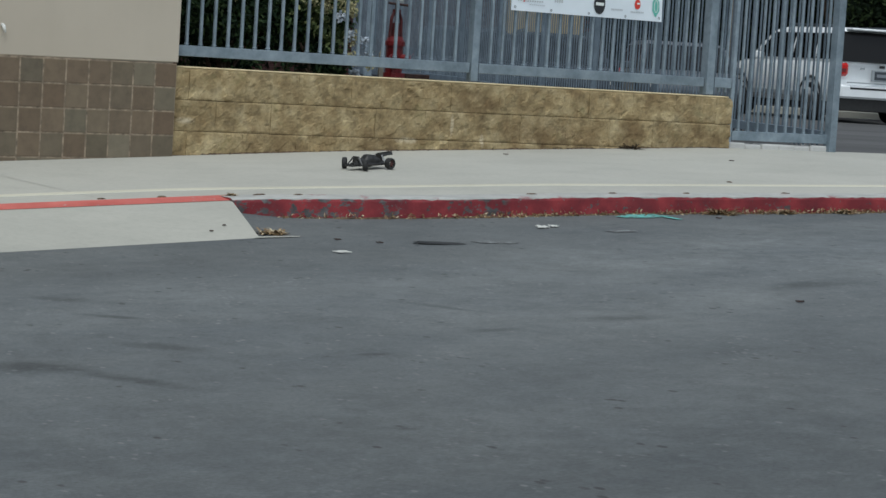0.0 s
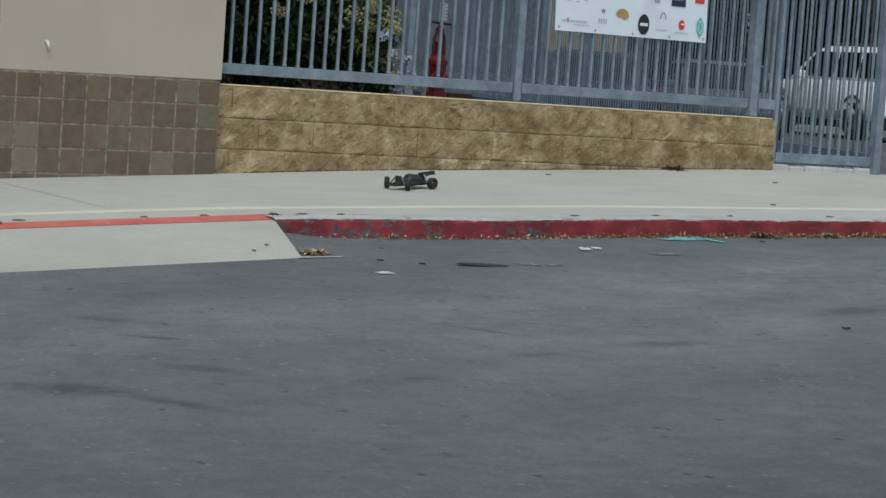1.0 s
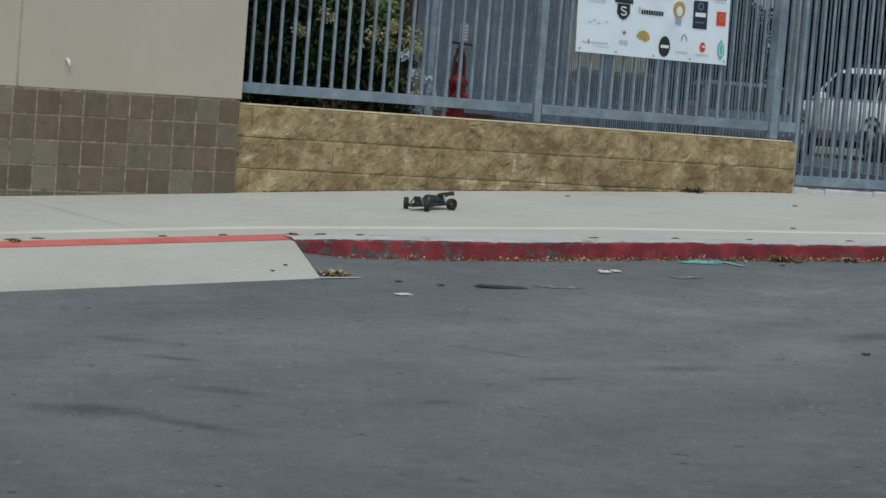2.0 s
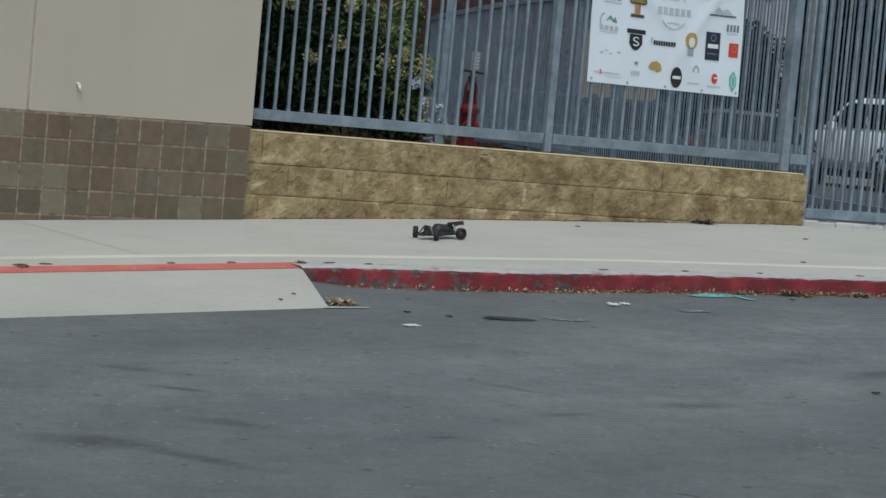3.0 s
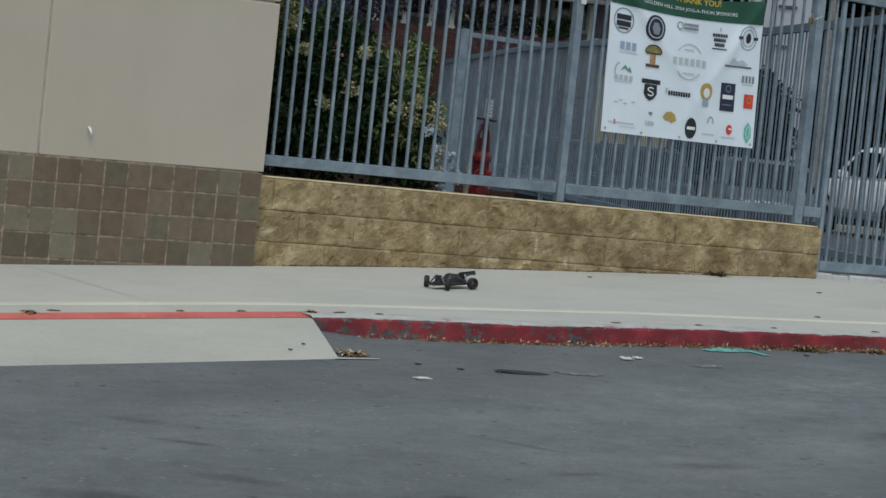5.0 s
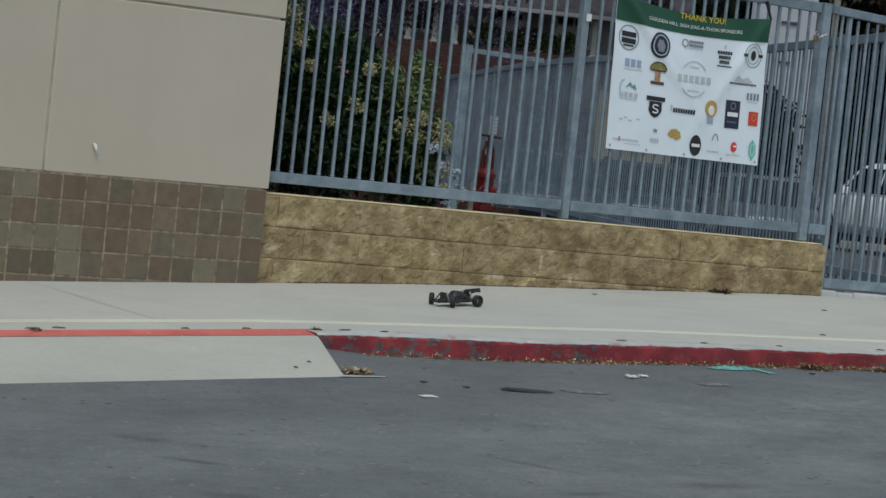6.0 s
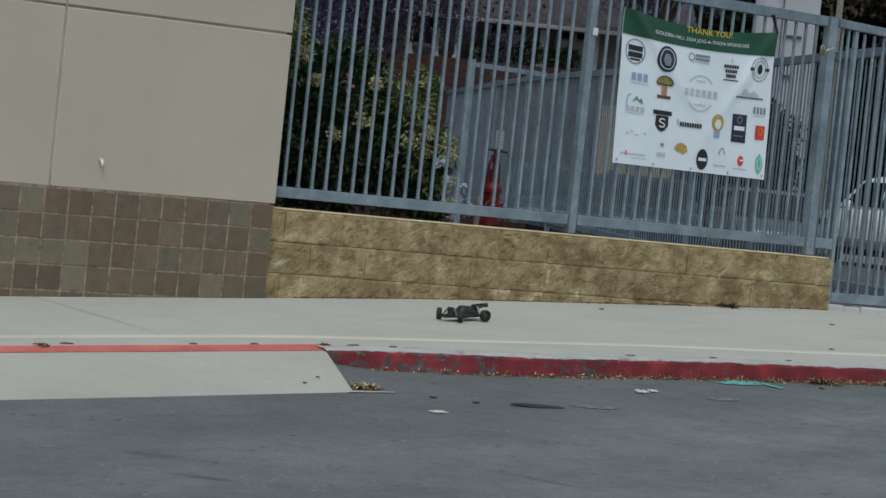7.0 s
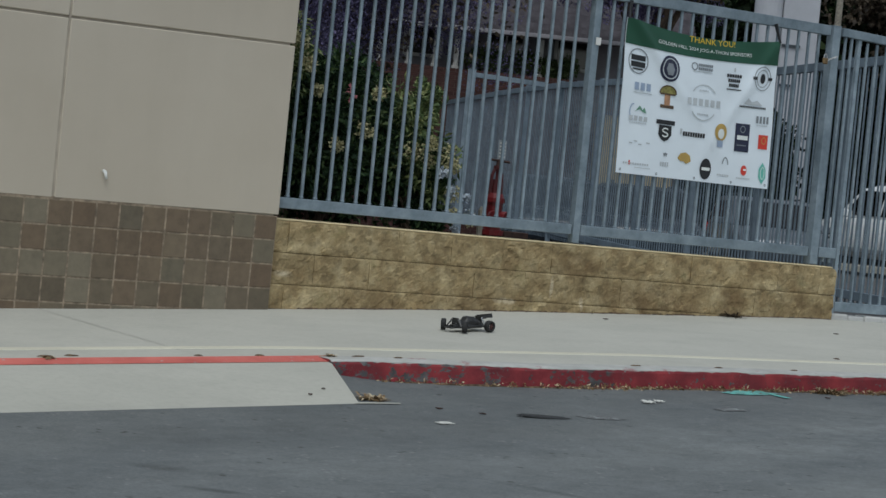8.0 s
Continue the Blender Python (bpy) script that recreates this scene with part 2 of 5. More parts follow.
def box(bm, c, s, m=None, taper=0.0):
    """A box of size s about c, after the turn m; taper narrows the top."""
    vs = []
    for dz in (-0.5, 0.5):
        f = 1 - (taper if dz > 0 else 0)
        for dx, dy in ((-0.5, -0.5), (0.5, -0.5), (0.5, 0.5), (-0.5, 0.5)):
            v = Vector((c[0] + dx * s[0] * f, c[1] + dy * s[1] * f, c[2] + dz * s[2]))
            vs.append(bm.verts.new(m @ v if m else v))
    for q in ((3, 2, 1, 0), (4, 5, 6, 7), (0, 1, 5, 4), (1, 2, 6, 5), (2, 3, 7, 6), (3, 0, 4, 7)):
        bm.faces.new([vs[i] for i in q])


def tube(bm, a, b, r, r2=None, n=10, caps=True):
    """A round bar from a to b."""
    a, b = Vector(a), Vector(b)
    r2 = r if r2 is None else r2
    turn = (b - a).to_track_quat("Z", "Y").to_matrix()
    rings = []
    for p, q in ((a, r), (b, r2)):
        rings.append([bm.verts.new(p + turn @ Vector((q * math.cos(2 * math.pi * i / n), q * math.sin(2 * math.pi * i / n), 0))) for i in range(n)])
    for i in range(n):
        j = (i + 1) % n
        bm.faces.new((rings[0][i], rings[0][j], rings[1][j], rings[1][i]))
    if caps:
        bm.faces.new(rings[0][::-1])
        bm.faces.new(rings[1])


def mesh_of(bm, name, material, smooth=False, bevel=0.0):
    if bevel:
        bmesh.ops.bevel(bm, geom=bm.edges[:], offset=bevel, segments=1, affect="EDGES")
    bmesh.ops.recalc_face_normals(bm, faces=bm.faces[:])
    if smooth:
        for f in bm.faces:
            f.smooth = True
    me = bpy.data.meshes.new(name)
    bm.to_mesh(me)
    bm.free()
    me.materials.append(material)
    return me


def thing(name, at=None, label="", category="", group="", kind=""):
    """An empty at its base that carries the parts of a thing."""
    ob = new(name)
    ob.empty_display_size = 0.1
    if at is not None:
        ob.matrix_world = at if isinstance(at, Matrix) else Matrix.Translation(at)
    return tagged(ob, label, category, group, kind)


def part(name, bm, material, parent, label="", smooth=False, bevel=0.0):
    ob = new(name, mesh_of(bm, name, material, smooth, bevel))
    ob.parent = parent
    if label:
        tagged(ob, label)
    return ob


def piece(name, me, parent, at):
    """A piece that shares its mesh."""
    ob = new(name, me)
    ob.parent = parent
    ob.matrix_basis = at if isinstance(at, Matrix) else Matrix.Translation(at)
    return ob


def solid(name, bm, material, label="", category="", kind="", smooth=False, bevel=0.0, group=""):
    return tagged(new(name, mesh_of(bm, name, material, smooth, bevel)), label, category, group, kind)


# ---- the lie of the land ----


def grade(x):
    """The street climbs to the right, a little less past the middle of the wall."""
    x = max(-16.0, min(9.0, x))
    return 0.05 * x if x < 1.25 else 0.0625 + 0.035 * (min(x, 4.5) - 1.25)


def seam_y(x):
    """The line of the pale seam, which keeps clear of the kerb."""
    if x < -1.2:
        return -1.70
    if x < -0.6:
        return -1.70 - 0.06 * ((x + 1.2) / 0.6) ** 2
    return -1.76 - 0.2 * (min(x, 9.0) + 0.6)


def kerb_y(x):
    """Front edge of the kerb: straight beside the apron, then swinging out."""
    if x < -0.86:
        return -2.19
    if x < 0.4:
        s = (x + 0.86) / 1.26
        return -2.19 - 0.375 * (3 * s * s - 2 * s ** 3) - 0.2 * 1.26 * (s ** 3 - s * s)
    return -2.565 - 0.2 * (min(x, 9.0) - 0.4)


def pave_z(x, y):
    return grade(x) + 0.02 * y


def road_z(x):
    return grade(x) - 0.16


def lot_z(x, y):
    s = max(0.0, min(1.0, (y - 0.3) / 20))
    s = s * s * (3 - 2 * s)
    return pave_z(max(-1.0, min(7.0, x)), 0.1) * (1 - s) - 0.08 * s


def strip(xs, ys_of, z_of, name, material, **kw):
    """A sheet over the stations xs, with cross lines ys_of(x) and heights z_of(x, y)."""
    bm = bmesh.new()
    rows = [[bm.verts.new((x, y, z_of(x, y))) for y in ys_of(x)] for x in xs]
    for a, b in zip(rows, rows[1:]):
        for i in range(len(a) - 1):
            bm.faces.new((a[i], b[i], b[i + 1], a[i + 1]))
    return solid(name, bm, material, smooth=False, **kw)


def span(a, b, n):
    return [a + (b - a) * i / n for i in range(n + 1)]


XS = [-900, -300, -120, -60, -30] + span(-18, 12, 60) + [16, 22, 30, 45, 70, 120, 300, 900]
YS = [-900, -300, -100, -50, -25] + span(-16, 0.0, 32) + [0.1, 0.14] + span(0.5, 24, 30) + [30, 45, 70, 120, 300, 900]
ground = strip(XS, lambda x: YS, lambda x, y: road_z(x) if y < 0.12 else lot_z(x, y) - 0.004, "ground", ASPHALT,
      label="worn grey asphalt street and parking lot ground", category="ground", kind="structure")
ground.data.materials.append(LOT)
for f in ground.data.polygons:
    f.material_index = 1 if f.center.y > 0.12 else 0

# ---- pavement, kerb and driveway apron ----
PX = span(-18, -1.3, 20) + span(-1.2, 9.0, 51)
for xs, front in (([x for x in PX if x < -0.86] + [-0.86], lambda x: -2.04), ([-0.86] + [x for x in PX if x > -0.86], lambda x: kerb_y(x) + 0.13)):
    strip(xs, lambda x: [front(x), (front(x) + seam_y(x)) / 2, seam_y(x)], pave_z, "pavement_edge", PAVING,
          label="grey concrete strip of pavement along the kerb", category="pavement", kind="structure")
strip(PX, lambda x: [seam_y(x) - 0.046, seam_y(x) - 0.04, seam_y(x) + 0.04, seam_y(x) + 0.046],
      lambda x, y: pave_z(x, y) + (0.003 if abs(y - seam_y(x)) < 0.043 else -0.004), "pavement_seam", SEAM,
      label="pale mortar seam running along the pavement", category="seam", kind="structure")
strip(PX, lambda x: [seam_y(x) + (0.12 - seam_y(x)) * i / 6 for i in range(7)], pave_z, "pavement", PAVING,
      label="wide light grey concrete pavement, slightly stained", category="pavement", kind="structure")

# kerb: painted face with a rounded nose, and a worn top
bm = bmesh.new()
KX = span(-0.86, 9.0, 420)
rows = []
for x in KX:
    y = kerb_y(x) + 0.004 * noise.noise((x * 5, 0, 0))
    z = pave_z(x, y)
    prof = ((-0.012, road_z(x) - 0.05), (-0.012, road_z(x) + 0.0), (-0.006, z - 0.022), (-0.001, z - 0.010 - 0.007 * noise.noise((x * 7, 9, 0)) - 0.007 * noise.noise((x * 29, 4, 0))))
    rows.append([bm.verts.new((x, y + dy + 0.005 * noise.noise((x * 9, i * 3.1, 2)), zz)) for i, (dy, zz) in enumerate(prof)])
for a, b in zip(rows, rows[1:]):
    for i in range(3):
        bm.faces.new((a[i], b[i], b[i + 1], a[i + 1]))
y = kerb_y(KX[0])
z = pave_z(KX[0], y)
end = rows[0] + [bm.verts.new((KX[0], y + dy, z + dz)) for dy, dz in ((0.012, -0.001), (0.03, 0.002), (0.15, 0.004))] + [bm.verts.new((KX[0], -2.03, pave_z(KX[0], -2.03))), bm.verts.new((KX[0], -2.03, road_z(KX[0]) - 0.05))]
bm.faces.new(end)
kerb = thing("kerb", None, "concrete kerb with worn and peeling red paint", "kerb", kind="structure")
part("painted_face", bm, KERB_RED, kerb, "red paint peeling off grey concrete")
bm = bmesh.new()
rows = []
for x in KX:
    y = kerb_y(x) + 0.004 * noise.noise((x * 5, 0, 0))
    z = pave_z(x, y)
    rows.append([bm.verts.new((x, y + dy, zz)) for dy, zz in ((0.0, z - 0.024), (0.004, z - 0.006), (0.012, z - 0.001), (0.03, z + 0.002), (0.15, pave_z(x, y + 0.15) + 0.001))])
for a, b in zip(rows, rows[1:]):
    for i in range(4):
        bm.faces.new((a[i], b[i], b[i + 1], a[i + 1]))
part("kerb_top", bm, KERB_TOP, kerb, "bare pale concrete edge with pink paint traces")

# apron: slopes from the pavement down to the road
AX = span(-18, -1.2, 30)


def apron_foot(x):
    return -2.965 - 0.035 * max(0.0, min(1.0, (-1.2 - x) / 1.5))


def apron_z(x, y):
    top, foot = -2.04, apron_foot(x)
    s = (top - y) / (top - foot)
    return pave_z(x, top) * (1 - s) + (road_z(x) - 0.002) * s


bm = bmesh.new()


def apron_right(y):
    return -0.80 - 0.385 * (-2.04 - y)


lines = [-2.04, -2.16, -2.45, -2.7, -2.965]
def apron_y(x, y):
    return apron_foot(x) if y == lines[-1] else y


grid = [[bm.verts.new((x, apron_y(x, y), apron_z(x, apron_y(x, y)))) for x in AX[:-1] + [apron_right(y)]] for y in lines[1:]]
for a, b in zip(grid, grid[1:]):
    for i in range(len(a) - 1):
        bm.faces.new((a[i], a[i + 1], b[i + 1], b[i]))
side = [bm.verts.new((apron_right(y), y, road_z(-1) - 0.06)) for y in lines[1:]]
for i in range(len(side) - 1):
    bm.faces.new((grid[i][-1], grid[i + 1][-1], side[i + 1], side[i]))
solid("driveway_apron", bm, APRON, "pale smooth concrete driveway apron sloping to the road", "apron", kind="structure")
bm = bmesh.new()
bm.faces.new([bm.verts.new((x, y, road_z(x) + 0.005)) for x, y in ((-1.20, -2.975), (-0.96, -3.02), (-0.95, -2.995), (-1.155, -2.93))])
solid("apron_lip", bm, APRON, "thin concrete lip trailing off the apron", "apron", kind="structure")
bm = bmesh.new()
rows = [[bm.verts.new((x, y, apron_z(x, y) + 0.0025)) for x in AX[:-1] + [-1.5, -1.2, apron_right(y)]] for y in (-2.04, -2.10, -2.165)]
for a, b in zip(rows, rows[1:]):
    for i in range(len(a) - 1):
        bm.faces.new((a[i], a[i + 1], b[i + 1], b[i]))
solid("red_strip", bm, RED_FADED, "faded red painted strip at the top of the apron", "painted strip", kind="structure")
# asphalt worked up into the corner between apron and kerb
bm = bmesh.new()
rows = []
for i in range(9):
    x = -0.90 + i * 0.075
    lift = 0.052 * max(0.0, 1 - i / 6.0) ** 1.4
    y0 = kerb_y(max(x, -0.86)) + 0.03
    reach = 0.62 - 0.03 * i
    row = []
    for j in range(6):
        y = y0 - reach * j / 5
        row.append(bm.verts.new((x, y, road_z(x) - 0.004 + (lift + 0.008) * (1 - j / 5) ** 1.2 + 0.004 * noise.noise((x * 9, y * 9, 1)))))
    rows.append(row)
for j in range(6):
    y = rows[0][j].co.y
    rows[0][j].co.x = apron_right(y) - 0.03
for a, b in zip(rows, rows[1:]):
    for j in range(5):
        bm.faces.new((a[j], b[j], b[j + 1], a[j + 1]))
solid("gutter_fill", bm, ASPHALT, "asphalt worked up against apron and kerb", "road", kind="structure", smooth=True)

# ---- retaining wall of split-face blocks ----
WALL_TOP, WALL_Y, WALL_END, COURSE = 0.551, 0.03, 4.735, 0.1955
wall = thing("retaining_wall", (0, 0, 0), "low tan split-face block retaining wall with stained courses", "wall", kind="structure")
bm = bmesh.new()
box(bm, (2.364, WALL_Y + 0.115, 0.191), (4.72, 0.19, 0.70))
part("core", bm, MORTAR, wall)


def block_mesh(w, h, seed, nose=0.0):
    """A block with a face split into flat flakes towards -y; its back stays open inside the core."""
    bm = bmesh.new()
    nx, nz = max(4, round(w / 0.0125)), 16
    gridv = []
    for j in range(nz + 1):
        rowv = []
        for i in range(nx + 1):
            u, v = i / nx * w, j / nz * h
            at = Vector((u * 17 + seed * 3.7, v * 21, seed * 1.3))
            near = noise.voronoi(at)[1][0]
            lean = noise.noise_vector(near * 3.3)
            flake = 0.55 * noise.noise(near * 5.1) + (at - near).dot(lean) * 0.9
            broad = noise.noise((u * 6 + seed * 2.1, v * 7, seed))
            edge = min(v, h - v)
            hold = 0.25 + 0.75 * min(1.0, edge / 0.014)
            d = 0.015 + (0.0105 * flake + 0.007 * broad) * hold + 0.0015 * noise.noise((u * 90, v * 90, seed))
            if edge < 0.004:
                d -= 0.002 + 0.006 * max(0.0, noise.noise((u * 9, seed * 0.7, 3)))
            if nose and u > w - nose and v > h - nose:
                du, dv = u - w + nose, v - h + nose
                far_off = math.hypot(du, dv)
                if far_off > nose:
                    u, v = w - nose + du * nose / far_off, h - nose + dv * nose / far_off
            rowv.append(bm.verts.new((u, -max(0.003, d), v)))
        gridv.append(rowv)
    for j in range(nz):
        for i in range(nx):
            bm.faces.new((gridv[j][i], gridv[j][i + 1], gridv[j + 1][i + 1], gridv[j + 1][i]))
    rim = gridv[0] + [r[-1] for r in gridv[1:]] + gridv[-1][-2::-1] + [r[0] for r in gridv[-2:0:-1]]
    back = [bm.verts.new((v.co.x, 0.06, v.co.z)) for v in rim]
    for i in range(len(rim)):
        j = (i + 1) % len(rim)
        bm.faces.new((rim[i], back[i], back[j], rim[j]))
    return mesh_of(bm, "brick", BLOCK)


seed = 0
for course in range(4):
    top = WALL_TOP - COURSE * course
    x0 = 0.114 - 0.406 if course % 2 == 0 else 0.114 - 0.203 - 0.406
    while x0 < WALL_END - 0.02:
        a, b = max(0.006, x0 + 0.0008), min(WALL_END, x0 + 0.406 - 0.0008)
        if b - a > 0.03:
            seed += 1
            piece("brick", block_mesh(b - a, COURSE - 0.0034, seed, 0.03 if course == 0 and b == WALL_END else 0.0), wall, (a, WALL_Y + 0.012 + 0.0025 * math.sin(seed * 2.3), top - COURSE + 0.0008))
        x0 += 0.406
bm = bmesh.new()
box(bm, (2.358, WALL_Y + 0.108, WALL_TOP + 0.004), (4.704, 0.205, 0.012))
part("cap", bm, CAP, wall, "smooth pale cap along the wall's top", bevel=0.005)

# ---- school building corner: tiled base and stucco ----
TX, TZ, LIE, TILE_TOP = 0.1513, 0.1485, 0.011, 0.576
building = thing("building", (0, 0, 0), "beige stucco building wall with a brown tiled base", "building", kind="structure")
bm = bmesh.new()
box(bm, (-5.02, 3.006, 2.4), (10.0, 6.0, 6.4))
part("wall_core", bm, GROOVE, building)
bm = bmesh.new()
box(bm, (-4.999, 0.0135, -0.016), (10.0, 0.036, 1.18))
part("tile_bed", bm, GROUT, building, "pale brown grout bed")


def stucco_panel(x0, x1, z0, z1):
    """A panel whose level edges follow the slight lie of the facade."""
    bm = bmesh.new()
    vs = [[bm.verts.new((x, y, z + LIE * max(x, -2.5))) for x, z in ((x0, z0), (x1, z0), (x1, z1), (x0, z1))] for y in (-0.006, 0.03)]
    bm.faces.new(vs[0])
    bm.faces.new(vs[1][::-1])
    for i in range(4):
        j = (i + 1) % 4
        bm.faces.new((vs[0][i], vs[0][j], vs[1][j], vs[1][i]))
    part("stucco_panel", bm, STUCCO, building, bevel=0.005)


for x0, x1 in ((-1.478, 0.012), (-5.0, -1.492), (-9.99, -5.014)):
    stucco_panel(x0, x1, 0.582, 1.616)
    stucco_panel(x0, x1, 1.630, 4.37)
for x in (-1.485, -5.007):
    bm = bmesh.new()
    box(bm, (x, 0.018, 2.43), (0.016, 0.038, 3.74))
    part("joint_filler", bm, GROOVE, building)
bm = bmesh.new()
box(bm, (-5.0, 3.0, 5.62), (10.2, 6.2, 0.14))
part("coping", bm, STUCCO, building, bevel=0.02)
# the side that faces the lot
bm = bmesh.new()
box(bm, (0.0, 3.04, 2.9), (0.03, 5.9, 5.3))
part("side_panel", bm, STUCCO, building)


def tile_mesh(mat):
    bm = bmesh.new()
    box(bm, (0, 0, 0), (TX - 0.0105, 0.0145, TZ - 0.0095))
    return mesh_of(bm, "tile", mat, bevel=0.0025)


common, lighter = tile_mesh(TILE), tile_mesh(TILE_PALE)
PALE_TILES = {(0, 1), (0, 10), (2, 8), (2, 9), (3, 8), (3, 2), (1, 11), (4, 5)}
for col in range(40):
    for r in range(7):
        x = -TX * (col + 0.5) + 0.004
        z = TILE_TOP + LIE * max(x, -2.5) - TZ * (r + 0.5)
        if z + TZ * 0.5 > grade(x) - 0.02:
            tilt = Matrix.Rotation(0.006 * math.sin(col * 2.7 + r * 5.1), 4, "X")
            piece("tile", lighter if (r, col) in PALE_TILES else common, building, Matrix.Translation((x, 0.0008 * math.sin(col * 3.9 + r * 1.7), z)) @ tilt)

# ---- fence on the wall ----
FY, PITCH, X0 = 0.11, 0.0995, 0.126
POST1, POST2 = 2.37, 4.545


def picket_mesh(h, w=0.0185, mat=STEEL):
    bm = bmesh.new()
    box(bm, (0, 0, h / 2), (w, w, h))
    box(bm, (0, 0, 0.036), (w + 0.009, w + 0.009, 0.012), taper=0.4)
    return mesh_of(bm, "picket", mat, bevel=0.002)


def post_mesh(h, w, mat=STEEL):
    bm = bmesh.new()
    box(bm, (0, 0, h / 2), (w, w, h))
    box(bm, (0, 0, h + 0.003), (w + 0.006, w + 0.006, 0.006))
    return mesh_of(bm, "post", mat, bevel=0.002)


def rail(bm, a, b, w, h):
    a, b = Vector(a), Vector(b)
    d = b - a
    m = Matrix.Translation((a + b) / 2) @ d.to_track_quat("X", "Z").to_matrix().to_4x4()
    box(bm, (0, 0, 0), (d.length, w, h), m)


LOW, HIGH = 0.658, 2.262
fence = thing("steel_fence", (0, FY, WALL_TOP), "galvanised steel picket fence standing on a low wall", "fence")
panel = picket_mesh(HIGH - LOW - 0.02)
for i in range(46):
    x = X0 + i * PITCH
    if abs(x - POST1) > 0.065 and x < POST2 - 0.07:
        piece("picket", panel, fence, (x, 0, LOW + 0.01 - WALL_TOP))
for a, b in ((0.03, POST1 - 0.04), (POST1 + 0.04, POST2 - 0.05)):
    for z, h in ((LOW, 0.068), (HIGH, 0.072)):
        bm = bmesh.new()
        rail(bm, (a, 0, z - WALL_TOP), (b, 0, z - WALL_TOP), 0.045, h)
        part("rail", bm, STEEL, fence, bevel=0.003)
piece("post", post_mesh(HIGH + 0.034 - WALL_TOP - 0.02, 0.056), fence, (POST1, 0.0, 0.018))
piece("post", post_mesh(HIGH + 0.036 - WALL_TOP - 0.02, 0.072), fence, (POST2, 0.0, 0.018))

# ---- gate between the wall's end and the corner post ----
gate = thing("steel_gate", (4.7, FY, pave_z(4.8, 0)), "tall galvanised steel gate leaf with close pickets, closed", "gate")
GB = pave_z(4.8, 0)
tall = picket_mesh(2.235 - 0.30)
for i in range(10):
    piece("picket", tall, gate, (0.19 + i * 0.0985, 0, 0.28 - GB))
short = picket_mesh(2.235 - 0.59)
for x in (-0.035, 0.028):
    piece("picket", short, gate, (x, 0, 0.59 - GB))
for z, h, drop, left in ((0.272, 0.07, 0.0, 0.115), (2.266, 0.06, 0.032, -0.082)):
    bm = bmesh.new()
    rail(bm, (left, 0, z - GB), (1.14, 0, z - drop - GB), 0.045, h)
    part("rail", bm, STEEL, gate, bevel=0.003)
piece("post", post_mesh(2.215 - GB, 0.032), gate, (0.10, 0, 0.005))
piece("post", post_mesh(2.27 - GB, 0.07), gate, (1.145, -0.03, 0.0))
bm = bmesh.new()
box(bm, (-0.02, -0.022, 0.66 - GB), (0.17, 0.02, 0.075))
part("latch_plate", bm, STEEL, gate, "steel plate that ties gate post to fence", bevel=0.004)

# ---- fence that runs back from the corner ----
C0, C1 = Vector((5.84, 0.16, 0)), Vector((14.99, 20.5, 0))
RISE = ((0.0, 0.0), (0.20, 0.01), (0.45, 0.085), (0.63, 0.145), (0.75, 0.14), (1.0, 0.085))
back = thing("back_fence", (C0.x, C0.y, lot_z(C0.x, C0.y)), "long galvanised steel picket fence running back beside the lot", "fence")
BO = Vector((C0.x, C0.y, lot_z(C0.x, C0.y)))
along = (C1 - C0).normalized()
length = (C1 - C0).length
turn = Matrix.Rotation(math.atan2(along.y, along.x), 4, "Z")
n = int(length / 0.0995)
stakes = [picket_mesh(2.05, w, STEEL_BACK) for w in (0.0142, 0.0138, 0.0126)]


def rise(f):
    """How far the long fence stands above its level line, f of the way along it."""
    knots = RISE
    for (a, u), (b, v) in zip(knots, knots[1:]):
        if f <= b:
            return u + (v - u) * (f - a) / (b - a)
    return knots[-1][1]


PANELS = 10
for i in range(1, n):
    p = C0 + along * (i * length / n)
    piece("picket", stakes[min(2, int(3 * i / n))], back, Matrix.Translation(Vector((p.x, p.y, 0.20 + rise(i / n))) - BO) @ turn)
for z in (0.3, 2.25):
    for i in range(PANELS):
        f, g = i / PANELS, (i + 1) / PANELS
        p, q = C0.lerp(C1, f), C0.lerp(C1, g)
        bm = bmesh.new()
        rail(bm, Vector((p.x, p.y, z + rise(f))) - BO, Vector((q.x, q.y, z + rise(g))) - BO, 0.045, 0.075)
        part("rail", bm, STEEL_BACK, back, bevel=0.003)
for i in range(1, PANELS):
    p = C0.lerp(C1, i / PANELS)
    zz = lot_z(p.x, p.y)
    piece("post", post_mesh(2.3 + rise(i / PANELS) - zz, 0.055, STEEL_BACK), back, Matrix.Translation(Vector((p.x, p.y, zz)) - BO) @ turn)
R0, R1 = Vector((9.03, 11.18, 0)), Vector((10.34, 11.4, 0))
stub = thing("fence_return", (R0.x, R0.y, lot_z(R0.x, R0.y)), "galvanised steel post with a rail to the long fence", "fence")
RO = Vector((R0.x, R0.y, lot_z(R0.x, R0.y)))
bm = bmesh.new()
rail(bm, Vector((R0.x, R0.y, 2.29)) - RO, Vector((R1.x, R1.y, 2.30)) - RO, 0.045, 0.06)
part("rail", bm, STEEL, stub, bevel=0.003)
piece("post", post_mesh(2.35 - RO.z, 0.075), stub, Vector((0, 0, 0)))

